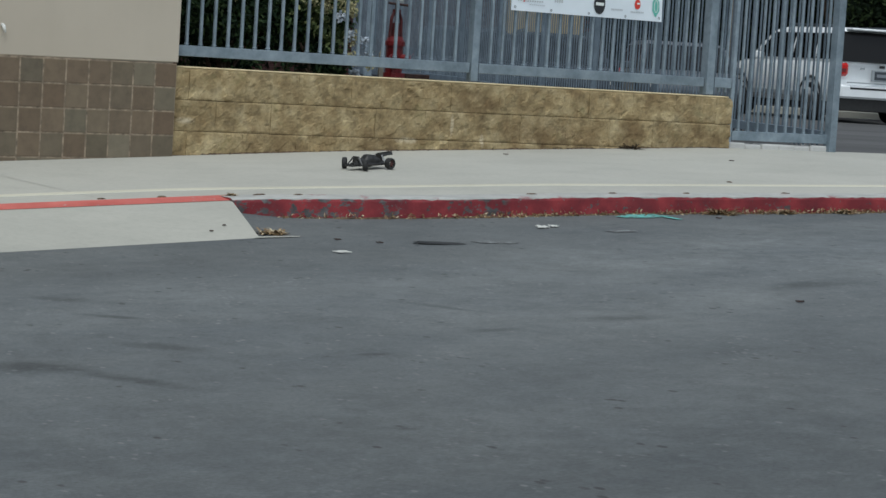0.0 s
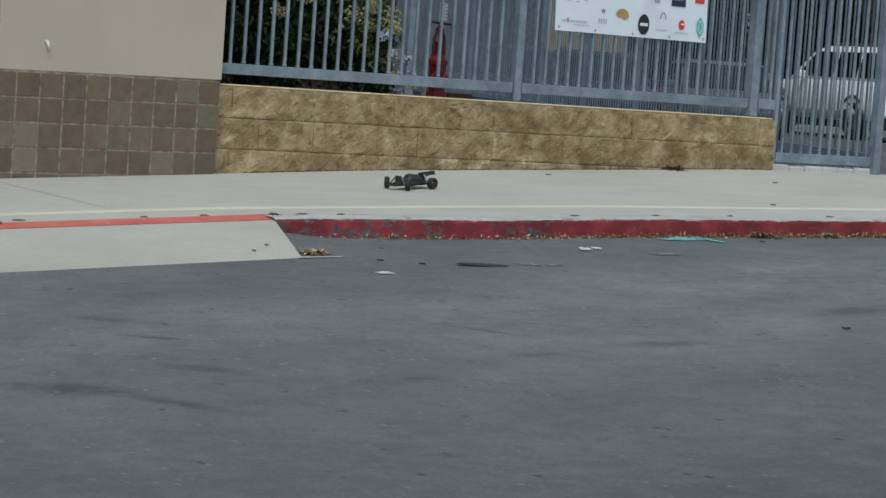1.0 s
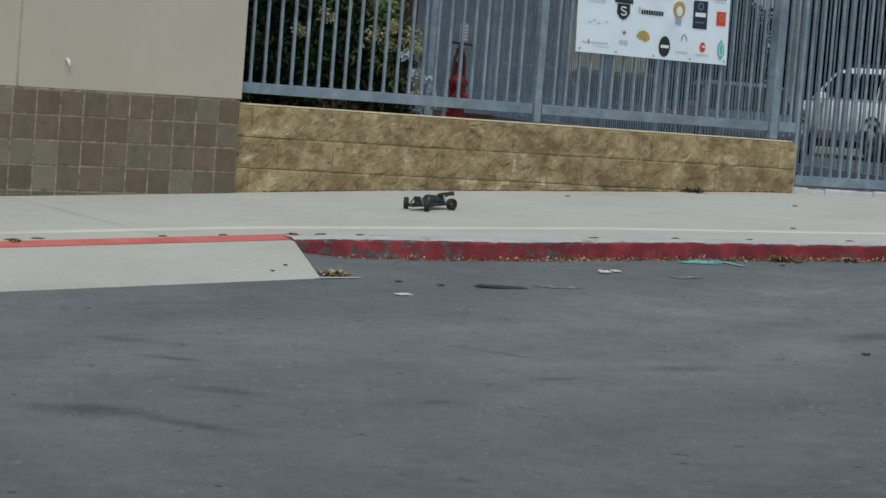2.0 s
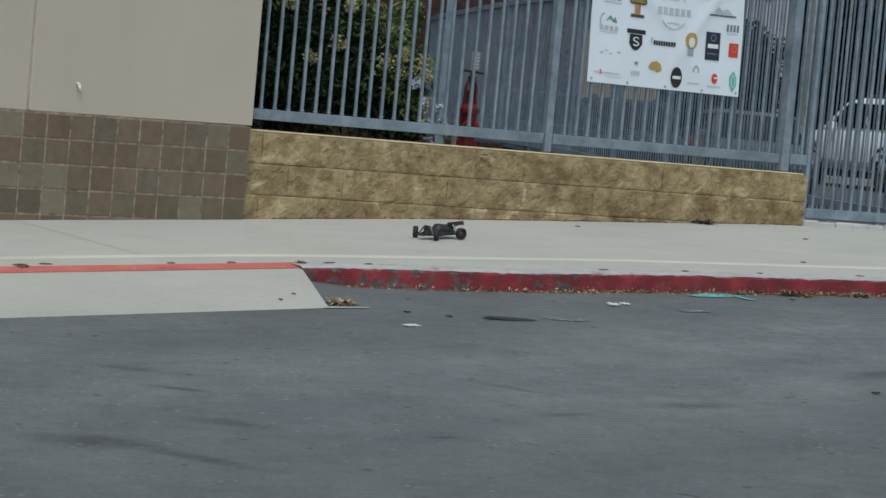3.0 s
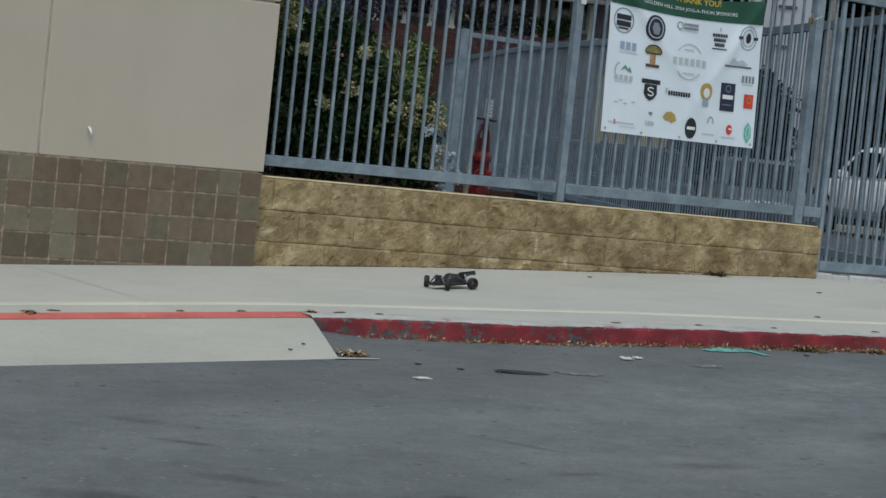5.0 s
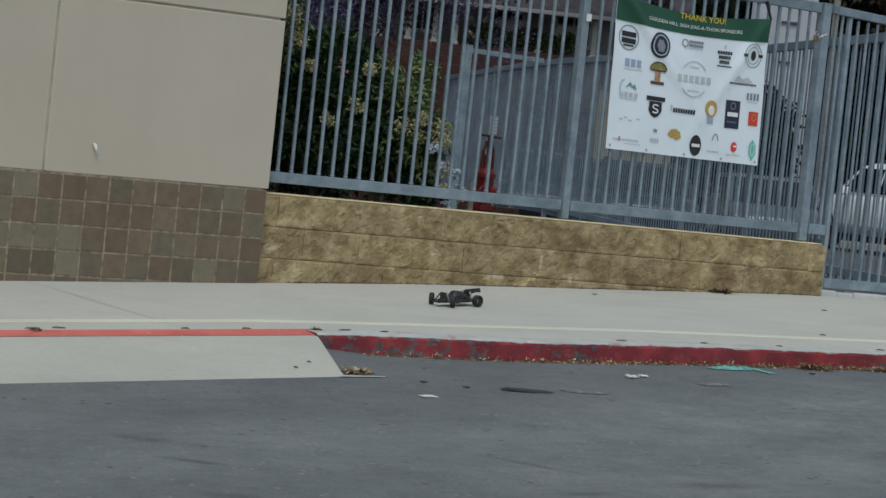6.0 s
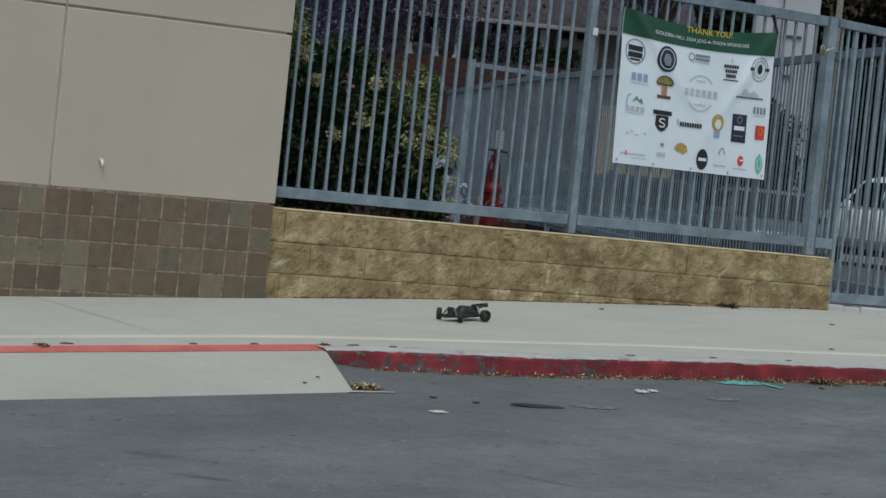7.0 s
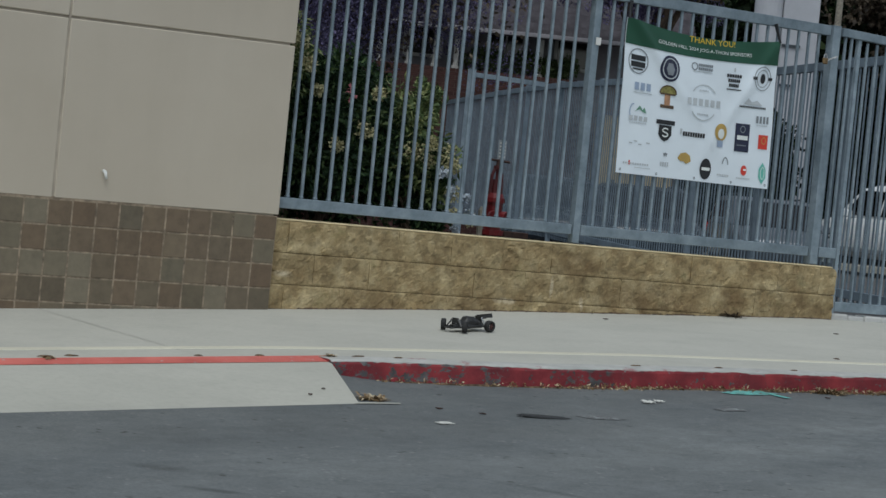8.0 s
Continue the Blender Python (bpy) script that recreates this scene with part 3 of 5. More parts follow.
# ---- more materials ----
VINYL = plain("white vinyl banner", srgb(224, 233, 240), 0.5, vary=0.03, scale=3)
GREEN_PRINT = plain("green print", srgb(28, 76, 56), 0.5, vary=0.06, scale=4)
INK = {
    "black": plain("black ink", srgb(34, 36, 40), 0.5, vary=0.1),
    "navy": plain("navy ink", srgb(34, 40, 66), 0.5, vary=0.1),
    "red": plain("red ink", srgb(206, 62, 48), 0.5, vary=0.06),
    "teal": plain("teal ink", srgb(108, 188, 174), 0.5, vary=0.06),
    "gold": plain("gold ink", srgb(184, 154, 84), 0.5, vary=0.1),
    "yellow": plain("yellow ink", srgb(226, 190, 52), 0.5, vary=0.05),
    "pale": plain("pale grey ink", srgb(186, 192, 196), 0.5, vary=0.05),
    "blue": plain("grey blue ink", srgb(152, 168, 192), 0.5, vary=0.06),
    "green": plain("muted green ink", srgb(106, 150, 128), 0.5, vary=0.06),
    "white": plain("white ink", srgb(226, 230, 228), 0.5, vary=0.03),
    "olive": plain("olive ink", srgb(142, 136, 76), 0.5, vary=0.25, scale=40),
    "tan": plain("tan ink", srgb(178, 136, 104), 0.5, vary=0.15, scale=40),
    "umber": plain("dark brown ink", srgb(84, 66, 48), 0.5, vary=0.15, scale=40),
    "grey": plain("mid grey ink", srgb(128, 134, 140), 0.5, vary=0.05),
}
RUBBER = plain("black rubber", grey(0.018), 0.75, vary=0.2, scale=30)
BLACK_PLASTIC = plain("black plastic", grey(0.022), 0.45, vary=0.2, scale=20)
GREY_PLASTIC = plain("grey plastic", grey(0.12), 0.5, vary=0.2, scale=20)
RIM_RED = plain("dull red plastic", srgb(74, 38, 36), 0.6)
SHELL = plain("scuffed dark shell", grey(0.022), 0.5, vary=0.4, scale=30)
ALLOY = plain("bare alloy", grey(0.5), 0.35, 0.9)
YOKE = plain("dark maroon enamel", srgb(80, 26, 28), 0.6, vary=0.2, scale=20)
RED_IRON = plain("red enamel on iron", srgb(112, 26, 30), 0.45, vary=0.18, scale=12)
LID_IRON = plain("dark cast iron", srgb(42, 44, 46), 0.85, vary=0.25, scale=20)
OLD_BRASS = plain("tarnished brass", srgb(128, 106, 74), 0.6, 0.4, vary=0.3, scale=30)
BROWN_IRON = plain("rusty iron", srgb(64, 44, 38), 0.8, vary=0.3, scale=20)
WHITE_PAINT = plain("white paint", srgb(214, 214, 210), 0.6, vary=0.06, scale=3)
CAR_WHITE = plain("silver white car paint", srgb(236, 240, 242), 0.18, vary=0.02, scale=2)
TRIM_GREY = plain("grey car trim", srgb(150, 156, 160), 0.4, vary=0.04)
k = Mat("dark car glass", 0.08)
k.color(grey(0.01))
k.b.inputs["Specular IOR Level"].default_value = 0.25
GLASS_DARK = k.m
k = Mat("red lamp lens", 0.15)
k.color(srgb(190, 24, 22))
LENS_RED = k.m
PALE_RENDER = plain("pale grey render", srgb(176, 178, 184), 0.85, vary=0.05, scale=2)
CREAM = plain("cream siding", srgb(168, 154, 122), 0.7, vary=0.08, scale=4)
OLD_WOOD = plain("weathered wood", srgb(138, 132, 120), 0.9, vary=0.2, scale=20)
SOIL = plain("dry soil", srgb(50, 43, 35), 0.98, vary=0.3, scale=14, bump=0.6)
BARK = plain("bark", srgb(84, 70, 58), 0.95, vary=0.3, scale=9, bump=0.8)
BRICK_RED = plain("red brown brick", srgb(84, 56, 52), 0.9, vary=0.18, scale=5, bump=0.4)
BRICK_JOINT = plain("brick mortar", srgb(112, 96, 88), 0.95)
ROOF = plain("grey roof shingle", srgb(98, 94, 100), 0.9, vary=0.2, scale=5, bump=0.5)
SIDING = plain("grey siding", srgb(156, 154, 160), 0.8, vary=0.1, scale=3)
k = Mat("window glass", 0.1)
k.color(grey(0.03))
PANE = k.m


def leafy(name, a, b, c=None, gloss=0.3):
    k = Mat(name, 0.6)
    k.b.inputs["Specular IOR Level"].default_value = gloss
    stops = [(0.0, a), (0.6, b)] + ([(0.95, c)] if c else [])
    col = k.ramp(k.island(), stops)
    k.color(k.mix(1.0, col, k.ramp(k.noise(1.6, 4), [(0.3, 0.7), (0.7, 1.15)]), "MULTIPLY"))
    return k.m


LEAF_DARK = leafy("dark green leaves", srgb(26, 42, 28), srgb(46, 68, 43), srgb(86, 106, 66), 0.15)
LEAF_LIGHT = leafy("yellow green leaves", srgb(66, 84, 48), srgb(98, 114, 68), srgb(140, 146, 96))
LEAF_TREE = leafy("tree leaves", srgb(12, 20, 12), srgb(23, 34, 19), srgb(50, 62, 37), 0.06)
LEAF_BROWN = leafy("brownish leaves", srgb(56, 49, 42), srgb(86, 75, 61))
LEAF_HEDGE = leafy("hedge leaves", srgb(50, 64, 38), srgb(80, 96, 58))
PETAL_CREAM = leafy("cream petals", srgb(168, 162, 118), srgb(198, 192, 150))
PETAL_PURPLE = leafy("violet blossom", srgb(62, 58, 82), srgb(96, 90, 124))
PETAL_WHITE = leafy("white petals", srgb(176, 190, 206), srgb(204, 212, 220))
PETAL_PINK = leafy("pink petals", srgb(190, 90, 108), srgb(206, 130, 138))
LITTER_LEAF = leafy("dry leaf litter", srgb(102, 82, 56), srgb(152, 126, 90), srgb(204, 190, 160))

# ---- banner tied to the fence ----
BX0, BX1, BZ0, BZ1 = 2.615, 3.995, 1.072, 2.125


def banner_y(x, z):
    """Folds: tight diagonals that hang from the two upper corners."""
    u, v = (x - BX0) / (BX1 - BX0), (z - BZ0) / (BZ1 - BZ0)
    d1 = math.sin((u * 1.1 + v * 0.9) * 14.0) * max(0, v - 0.15) * 0.010
    d2 = math.exp(-((u - 0.75 * (1 - v) - 0.05) / 0.045) ** 2) * 0.018 * v
    d3 = math.exp(-((u - 1.0 + 0.55 * (1 - v)) / 0.045) ** 2) * 0.018 * v
    return FY - 0.030 - 0.008 * math.sin(u * math.pi) * math.sin(v * math.pi) - d1 * 0.6 - d2 - d3


def banner_top(x):
    """The upper edge sags between the ties."""
    u = (x - BX0) / (BX1 - BX0)
    return BZ1 - 0.06 * math.sin(math.pi * u) - 0.004 * u


def onto(x, z, off=0.0):
    """A point of the flat print, laid on the sagging sheet."""
    s = (z - BZ0) / (BZ1 - BZ0)
    return Vector((x + (1 - s) * 0.035, banner_y(x, z) - off, z - (BZ1 - banner_top(x)) * (0.3 * s + 0.7 * max(0.0, s) ** 6)))


banner = thing("banner", (BX0, FY, BZ0), "white vinyl thank-you banner with green heading tied to fence", "banner")
BORG = Vector((BX0, FY, BZ0))


def sheet(name, x0, x1, z0, z1, nx, nz, mat, off, label=""):
    bm = bmesh.new()
    v = [[bm.verts.new(onto(x, z, off) - BORG) for x in span(x0, x1, nx)] for z in span(z0, z1, nz)]
    for j in range(nz):
        for i in range(nx):
            bm.faces.new((v[j][i], v[j][i + 1], v[j + 1][i + 1], v[j + 1][i]))
    return part(name, bm, mat, banner, label, smooth=True)


sheet("sheet", BX0, BX1, BZ0, BZ1, 110, 84, VINYL, 0.0, "white creased vinyl sheet")
sheet("sheet_back", BX0, BX1, BZ0, BZ1, 110, 84, VINYL, -0.004)
sheet("heading_band", BX0, BX1, 1.952, BZ1, 110, 16, GREEN_PRINT, 0.004, "dark green heading band")


def shape(name, pts, mat, off=0.004):
    bm = bmesh.new()
    bm.faces.new([bm.verts.new((x, 0, z)) for x, z in pts])
    bmesh.ops.triangulate(bm, faces=bm.faces[:])
    bmesh.ops.subdivide_edges(bm, edges=bm.edges[:], cuts=3, use_grid_fill=True)
    for v in bm.verts:
        v.co = onto(v.co.x, v.co.z, off) - BORG
    return part(name, bm, mat, banner)


def oval(cx, cz, rx, rz, n=24):
    return [(cx + rx * math.cos(2 * math.pi * i / n), cz + rz * math.sin(2 * math.pi * i / n)) for i in range(n)]


def ring(name, cx, cz, rx, rz, w, mat, off=0.004, a0=0.0, a1=360.0):
    bm = bmesh.new()
    n = 28
    vs = []
    for i in range(n + 1):
        a = radians(a0 + (a1 - a0) * i / n)
        vs.append([bm.verts.new(onto(cx + (rx - q) * math.cos(a), cz + (rz - q) * math.sin(a), off) - BORG) for q in (0, w)])
    for a, b in zip(vs, vs[1:]):
        bm.faces.new((a[0], b[0], b[1], a[1]))
    return part(name, bm, mat, banner)


def bar(name, cx, cz, w, h, mat, off=0.004):
    nx, nz = max(1, round(w / 0.015)), max(1, round(h / 0.02))
    bm = bmesh.new()
    v = [[bm.verts.new(onto(x, z, off) - BORG) for x in span(cx - w / 2, cx + w / 2, nx)] for z in span(cz - h / 2, cz + h / 2, nz)]
    for j in range(nz):
        for i in range(nx):
            bm.faces.new((v[j][i], v[j][i + 1], v[j + 1][i + 1], v[j + 1][i]))
    return part(name, bm, mat, banner)


def dashes(name, cx, cz, w, h, mat, n, gap=0.3):
    """A line of illegible writing as separate strokes."""
    step = w / n
    bm = bmesh.new()
    for i in range(n):
        a = cx - w / 2 + i * step
        b = a + step * (1 - gap)
        q = [onto(a, cz - h / 2, 0.004), onto(b, cz - h / 2, 0.004), onto(b, cz + h / 2, 0.004), onto(a, cz + h / 2, 0.004)]
        bm.faces.new([bm.verts.new(p - BORG) for p in q])
    return part(name, bm, mat, banner)


def words(name, text, cx, cz, w, h, mat):
    """Writing in the built-in font, laid on the sheet."""
    cu = bpy.data.curves.new(name, "FONT")
    cu.body, cu.align_x, cu.align_y, cu.resolution_u = text, "CENTER", "CENTER", 2
    tmp = bpy.data.objects.new(name, cu)
    me = bpy.data.meshes.new_from_object(tmp)
    bpy.data.objects.remove(tmp)
    xs = [v.co.x for v in me.vertices]
    ys = [v.co.y for v in me.vertices]
    sx, sy = w / (max(xs) - min(xs)), h / (max(ys) - min(ys))
    mx, my = (max(xs) + min(xs)) / 2, (max(ys) + min(ys)) / 2
    for v in me.vertices:
        v.co = onto(cx + (v.co.x - mx) * sx, cz + (v.co.y - my) * sy, 0.007) - BORG
    me.name = name
    me.materials.append(mat)
    ob = new(name, me)
    ob.parent = banner
    return ob


# the flat print is laid out on the sheet as if it hung straight
words("heading_text", "THANK YOU!", 3.38, 2.097, 0.42, 0.052, INK["yellow"])
words("subheading_text", "GOLDEN HILL 2024 JOG-A-THON SPONSORS", 3.32, 2.013, 0.86, 0.036, INK["white"])
ring("logo", 2.735, 1.845, 0.088, 0.088, 0.008, INK["grey"])
bar("logo_mark", 2.735, 1.868, 0.125, 0.036, INK["black"])
bar("logo_mark", 2.735, 1.822, 0.125, 0.036, INK["black"])
bar("logo_mark", 2.735, 1.79, 0.09, 0.012, INK["black"])
shape("logo", oval(3.01, 1.835, 0.088, 0.094), INK["navy"])
ring("logo_mark", 3.01, 1.835, 0.07, 0.076, 0.008, INK["pale"], 0.007)
shape("logo_mark", oval(3.01, 1.83, 0.04, 0.05, 6), INK["grey"], 0.007)
ring("logo", 3.235, 1.885, 0.03, 0.03, 0.008, INK["grey"])
dashes("logo_mark", 3.335, 1.90, 0.13, 0.02, INK["grey"], 8, 0.15)
dashes("logo_mark", 3.335, 1.872, 0.13, 0.02, INK["grey"], 7, 0.15)
bar("logo_mark", 3.31, 1.85, 0.17, 0.006, INK["pale"])
bar("logo", 3.60, 1.895, 0.014, 0.03, INK["pale"])
for z, w in ((1.85, 0.14), (1.815, 0.11), (1.78, 0.09)):
    dashes("logo_mark", 3.60, z, w, 0.024, INK["black"], 6, 0.18)
bar("logo_mark", 3.60, 1.75, 0.13, 0.008, INK["black"])
ring("logo", 3.865, 1.85, 0.084, 0.088, 0.006, INK["grey"])
ring("logo_mark", 3.865, 1.85, 0.06, 0.064, 0.005, INK["grey"])
shape("logo_mark", oval(3.868, 1.85, 0.026, 0.036), INK["black"])
bar("logo_mark", 3.79, 1.85, 0.04, 0.022, INK["black"])
bar("logo_mark", 3.94, 1.85, 0.04, 0.022, INK["black"])
for i in range(3):
    bar("logo", 2.735 + i * 0.052, 1.675, 0.038, 0.052, INK["blue"])
bar("logo_mark", 2.79, 1.632, 0.16, 0.006, INK["pale"])
shape("logo", [(2.94 + 0.07 + 0.07 * math.cos(a), 1.655 + 0.055 * math.sin(a)) for a in [math.pi * i / 14 for i in range(15)]], INK["olive"])
bar("logo_mark", 3.01, 1.612, 0.05, 0.08, INK["tan"])
bar("logo_mark", 3.01, 1.565, 0.12, 0.022, INK["umber"])
bar("logo_mark", 3.01, 1.652, 0.13, 0.012, INK["umber"], 0.006)
ring("logo_mark", 3.01, 1.655, 0.074, 0.06, 0.008, INK["umber"], 0.006, 0, 180)
for i in range(6):
    bar("logo", 3.20 + i * 0.054, 1.63, 0.036, 0.048, INK["pale"])
ring("logo_mark", 3.333, 1.63, 0.13, 0.13, 0.008, INK["pale"], a0=35, a1=145)
ring("logo_mark", 3.333, 1.63, 0.13, 0.13, 0.008, INK["pale"], a0=215, a1=325)
dashes("logo_mark", 3.333, 1.715, 0.09, 0.012, INK["pale"], 6)
dashes("logo_mark", 3.333, 1.545, 0.11, 0.012, INK["pale"], 7)
shape("logo", [(3.70, 1.655), (3.74, 1.70), (3.78, 1.675), (3.83, 1.69), (3.88, 1.655)], INK["pale"])
dashes("logo_mark", 3.79, 1.638, 0.26, 0.014, INK["black"], 16)
ring("logo", 2.72, 1.50, 0.032, 0.055, 0.008, INK["blue"], a0=80, a1=280)
shape("logo_mark", [(2.735, 1.50), (2.775, 1.545), (2.80, 1.515), (2.815, 1.535), (2.835, 1.495), (2.80, 1.503), (2.775, 1.52)], INK["green"])
for i in range(4):
    bar("logo_mark", 2.705 + i * 0.042, 1.455, 0.03, 0.032, INK["pale"])
dashes("logo_mark", 2.77, 1.425, 0.15, 0.008, INK["pale"], 8)
bar("logo", 3.01, 1.455, 0.165, 0.03, INK["black"])
shape("logo_mark", [(2.955, 1.435), (3.065, 1.435), (3.068, 1.37), (3.04, 1.335), (3.01, 1.322), (2.98, 1.335), (2.952, 1.37)], INK["black"])
ring("logo_mark", 3.01, 1.40, 0.028, 0.018, 0.009, INK["white"], 0.007, 20, 270)
ring("logo_mark", 3.01, 1.37, 0.028, 0.018, 0.009, INK["white"], 0.007, -160, 90)
shape("logo", [(3.145, 1.43), (3.165, 1.425), (3.155, 1.385), (3.145, 1.39)], INK["pale"])
dashes("logo_mark", 3.27, 1.395, 0.2, 0.032, INK["black"], 9, 0.22)
shape("logo", oval(3.51, 1.435, 0.056, 0.062), INK["gold"])
shape("logo_mark", oval(3.51, 1.425, 0.03, 0.036), INK["white"], 0.007)
bar("logo_mark", 3.51, 1.355, 0.056, 0.05, INK["blue"])
bar("logo", 3.715, 1.415, 0.135, 0.2, INK["navy"])
ring("logo_mark", 3.715, 1.475, 0.026, 0.026, 0.007, INK["grey"], 0.007)
bar("logo_mark", 3.715, 1.415, 0.10, 0.03, INK["white"], 0.007)
dashes("logo_mark", 3.715, 1.36, 0.09, 0.01, INK["grey"], 6)
for i in range(4):
    bar("logo", 3.845 + i * 0.032, 1.555, 0.02, 0.05, INK["grey"])
dashes("logo_mark", 3.895, 1.515, 0.10, 0.008, INK["pale"], 6)
bar("logo", 3.915, 1.40, 0.088, 0.10, INK["red"])
ring("logo_mark", 3.92, 1.41, 0.022, 0.026, 0.005, INK["gold"], 0.006)
for i, (x, z) in enumerate(((2.72, 1.285), (2.76, 1.30), (2.80, 1.28), (2.87, 1.295))):
    bar("logo", x, z, 0.03, 0.008, INK["pale"])
shape("logo", [(3.01, 1.245), (3.022, 1.215), (3.03, 1.235), (3.038, 1.215), (3.05, 1.245), (3.04, 1.24), (3.03, 1.248), (3.02, 1.24)], INK["grey"])
dashes("logo_mark", 3.03, 1.165, 0.08, 0.03, INK["pale"], 4)
shape("logo", [(3.14, 1.22), (3.165, 1.255), (3.21, 1.265), (3.25, 1.245), (3.262, 1.205), (3.22, 1.185), (3.20, 1.20), (3.17, 1.20)], INK["gold"])
shape("logo", oval(3.40, 1.165, 0.052, 0.074), INK["black"])
bar("logo_mark", 3.40, 1.165, 0.074, 0.022, INK["white"], 0.007)
ring("logo", 3.575, 1.205, 0.03, 0.06, 0.008, INK["grey"], a0=10, a1=170)
dashes("logo_mark", 3.565, 1.135, 0.11, 0.012, INK["pale"], 7)
shape("logo", oval(3.755, 1.185, 0.028, 0.036), INK["red"])
bar("logo_mark", 3.762, 1.19, 0.03, 0.012, INK["white"], 0.007)
dashes("logo_mark", 3.755, 1.128, 0.13, 0.010, INK["pale"], 8)
shape("logo", [(3.93, 1.255), (3.962, 1.21), (3.965, 1.15), (3.93, 1.10), (3.897, 1.15), (3.897, 1.21)], INK["teal"])
ring("logo_mark", 3.93, 1.18, 0.02, 0.045, 0.005, INK["white"], 0.007)
dashes("logo", 2.78, 1.145, 0.23, 0.012, INK["pale"], 11)
bar("logo_mark", 2.72, 1.15, 0.012, 0.03, INK["red"])
dashes("logo_mark", 2.84, 1.12, 0.14, 0.006, INK["pale"], 8)
# ties and eyelets
for x, z, h in ((BX0 + 0.01, BZ1 - 0.005, 0.12), (BX1 - 0.005, BZ1 - 0.01, 0.13)):
    p = onto(x, z, 0.004) - BORG
    bm = bmesh.new()
    lean = -0.05 if x > 3 else 0.012
    tube(bm, p, p + Vector((lean, 0.015, h)), 0.009, 0.012, 6)
    tube(bm, p + Vector((lean, 0.004, h)), p + Vector((lean * 0.4, 0.0, h * 0.35)), 0.011, 0.005, 6)
    part("tie", bm, INK["black"], banner, "black cloth tie")
for x, z in ((BX0 + 0.03, BZ0 + 0.025), (BX1 - 0.03, BZ0 + 0.025), ((BX0 + BX1) / 2, BZ0 + 0.02), (BX0 + 0.35, BZ0 + 0.02), (BX1 - 0.35, BZ0 + 0.02)):
    ring("eyelet", x, z, 0.009, 0.009, 0.005, INK["grey"])

# sticker and padlock on the posts
tag = thing("sticker", (POST1 + 0.01, FY - 0.041, 1.93), "small white sticker on a fence post", "sticker")
bm = bmesh.new()
box(bm, (0, -0.001, 0), (0.042, 0.003, 0.05))
part("paper", bm, WHITE_PAINT, tag)
lock = thing("padlock", (POST2 - 0.115, FY - 0.06, 2.035), "old rusty padlock with a loop of chain on the post", "padlock")
bm = bmesh.new()
box(bm, (0, 0, 0), (0.045, 0.02, 0.045))
part("body", bm, OLD_BRASS, lock, bevel=0.006)
bm = bmesh.new()
for a in range(8):
    u, v = math.pi * a / 8, math.pi * (a + 1) / 8
    tube(bm, (0.016 * math.cos(u), 0, 0.02 + 0.03 * math.sin(u)), (0.016 * math.cos(v), 0, 0.02 + 0.03 * math.sin(v)), 0.004, n=6)
part("shackle", bm, ALLOY, lock)
bm = bmesh.new()
for i in range(6):
    c = Vector((0.03 + i * 0.016, 0.0, 0.012 + i * 0.006))
    for a in range(6):
        u, v = math.pi * a / 3, math.pi * (a + 1) / 3
        e = Vector((1, 0, 0.3)), (Vector((0, 1, 0)) if i % 2 else Vector((0, 0, 1)))
        tube(bm, c + e[0] * 0.011 * math.cos(u) + e[1] * 0.006 * math.sin(u), c + e[0] * 0.011 * math.cos(v) + e[1] * 0.006 * math.sin(v), 0.0025, n=4, caps=False)
part("chain", bm, ALLOY, lock, "short galvanised chain")

# white plug in the stucco
plug = thing("wall_plug", (-1.18, -0.006, 0.725), "small white plastic stub sticking out of stucco", "wall plug")
bm = bmesh.new()
tube(bm, (-0.006, 0.0, 0.022), (-0.005, -0.022, 0.018), 0.009, 0.010, 10)
tube(bm, (-0.005, -0.022, 0.018), (0.006, -0.025, -0.024), 0.010, 0.007, 10)
part("stub", bm, WHITE_PAINT, plug, smooth=True)

SILL = concrete("chipped sill", 0.4, 0.62)
# concrete sill under the gate
sill = thing("gate_sill", (5.3, FY, pave_z(5.3, 0)), "chipped pale concrete sill below the steel gate", "sill", kind="structure")
for i in range(6):
    bm = bmesh.new()
    x = -0.51 + i * 0.172
    box(bm, (x + 0.08, 0.035 + 0.008 * math.sin(i * 2.1), 0.012 + 0.005 * math.cos(i * 3.7)), (0.169, 0.13, 0.055))
    part("sill_stone", bm, SILL, sill, bevel=0.01)

# ---- planting behind the wall ----
bm = bmesh.new()
cols = []
for x in span(0.03, 3.3, 12):
    cols.append([bm.verts.new((x, y, (0.47 if y < 3.6 else 0.1) - 0.012 * x + 0.02 * noise.noise((x * 2, y * 2, 0)))) for y in (0.23, 0.8, 1.6, 2.6, 3.5, 3.9)])
for a, b in zip(cols, cols[1:]):
    for i in range(5):
        bm.faces.new((a[i], b[i], b[i + 1], a[i + 1]))
edge = [bm.verts.new((3.3, y, -0.05)) for y in (0.23, 0.8, 1.6, 2.6, 3.5, 3.9)]
for i in range(5):
    bm.faces.new((cols[-1][i], edge[i], edge[i + 1], cols[-1][i + 1]))
solid("planting_bed", bm, SOIL, "dry brown soil bed behind the low wall", "planting bed", kind="structure")


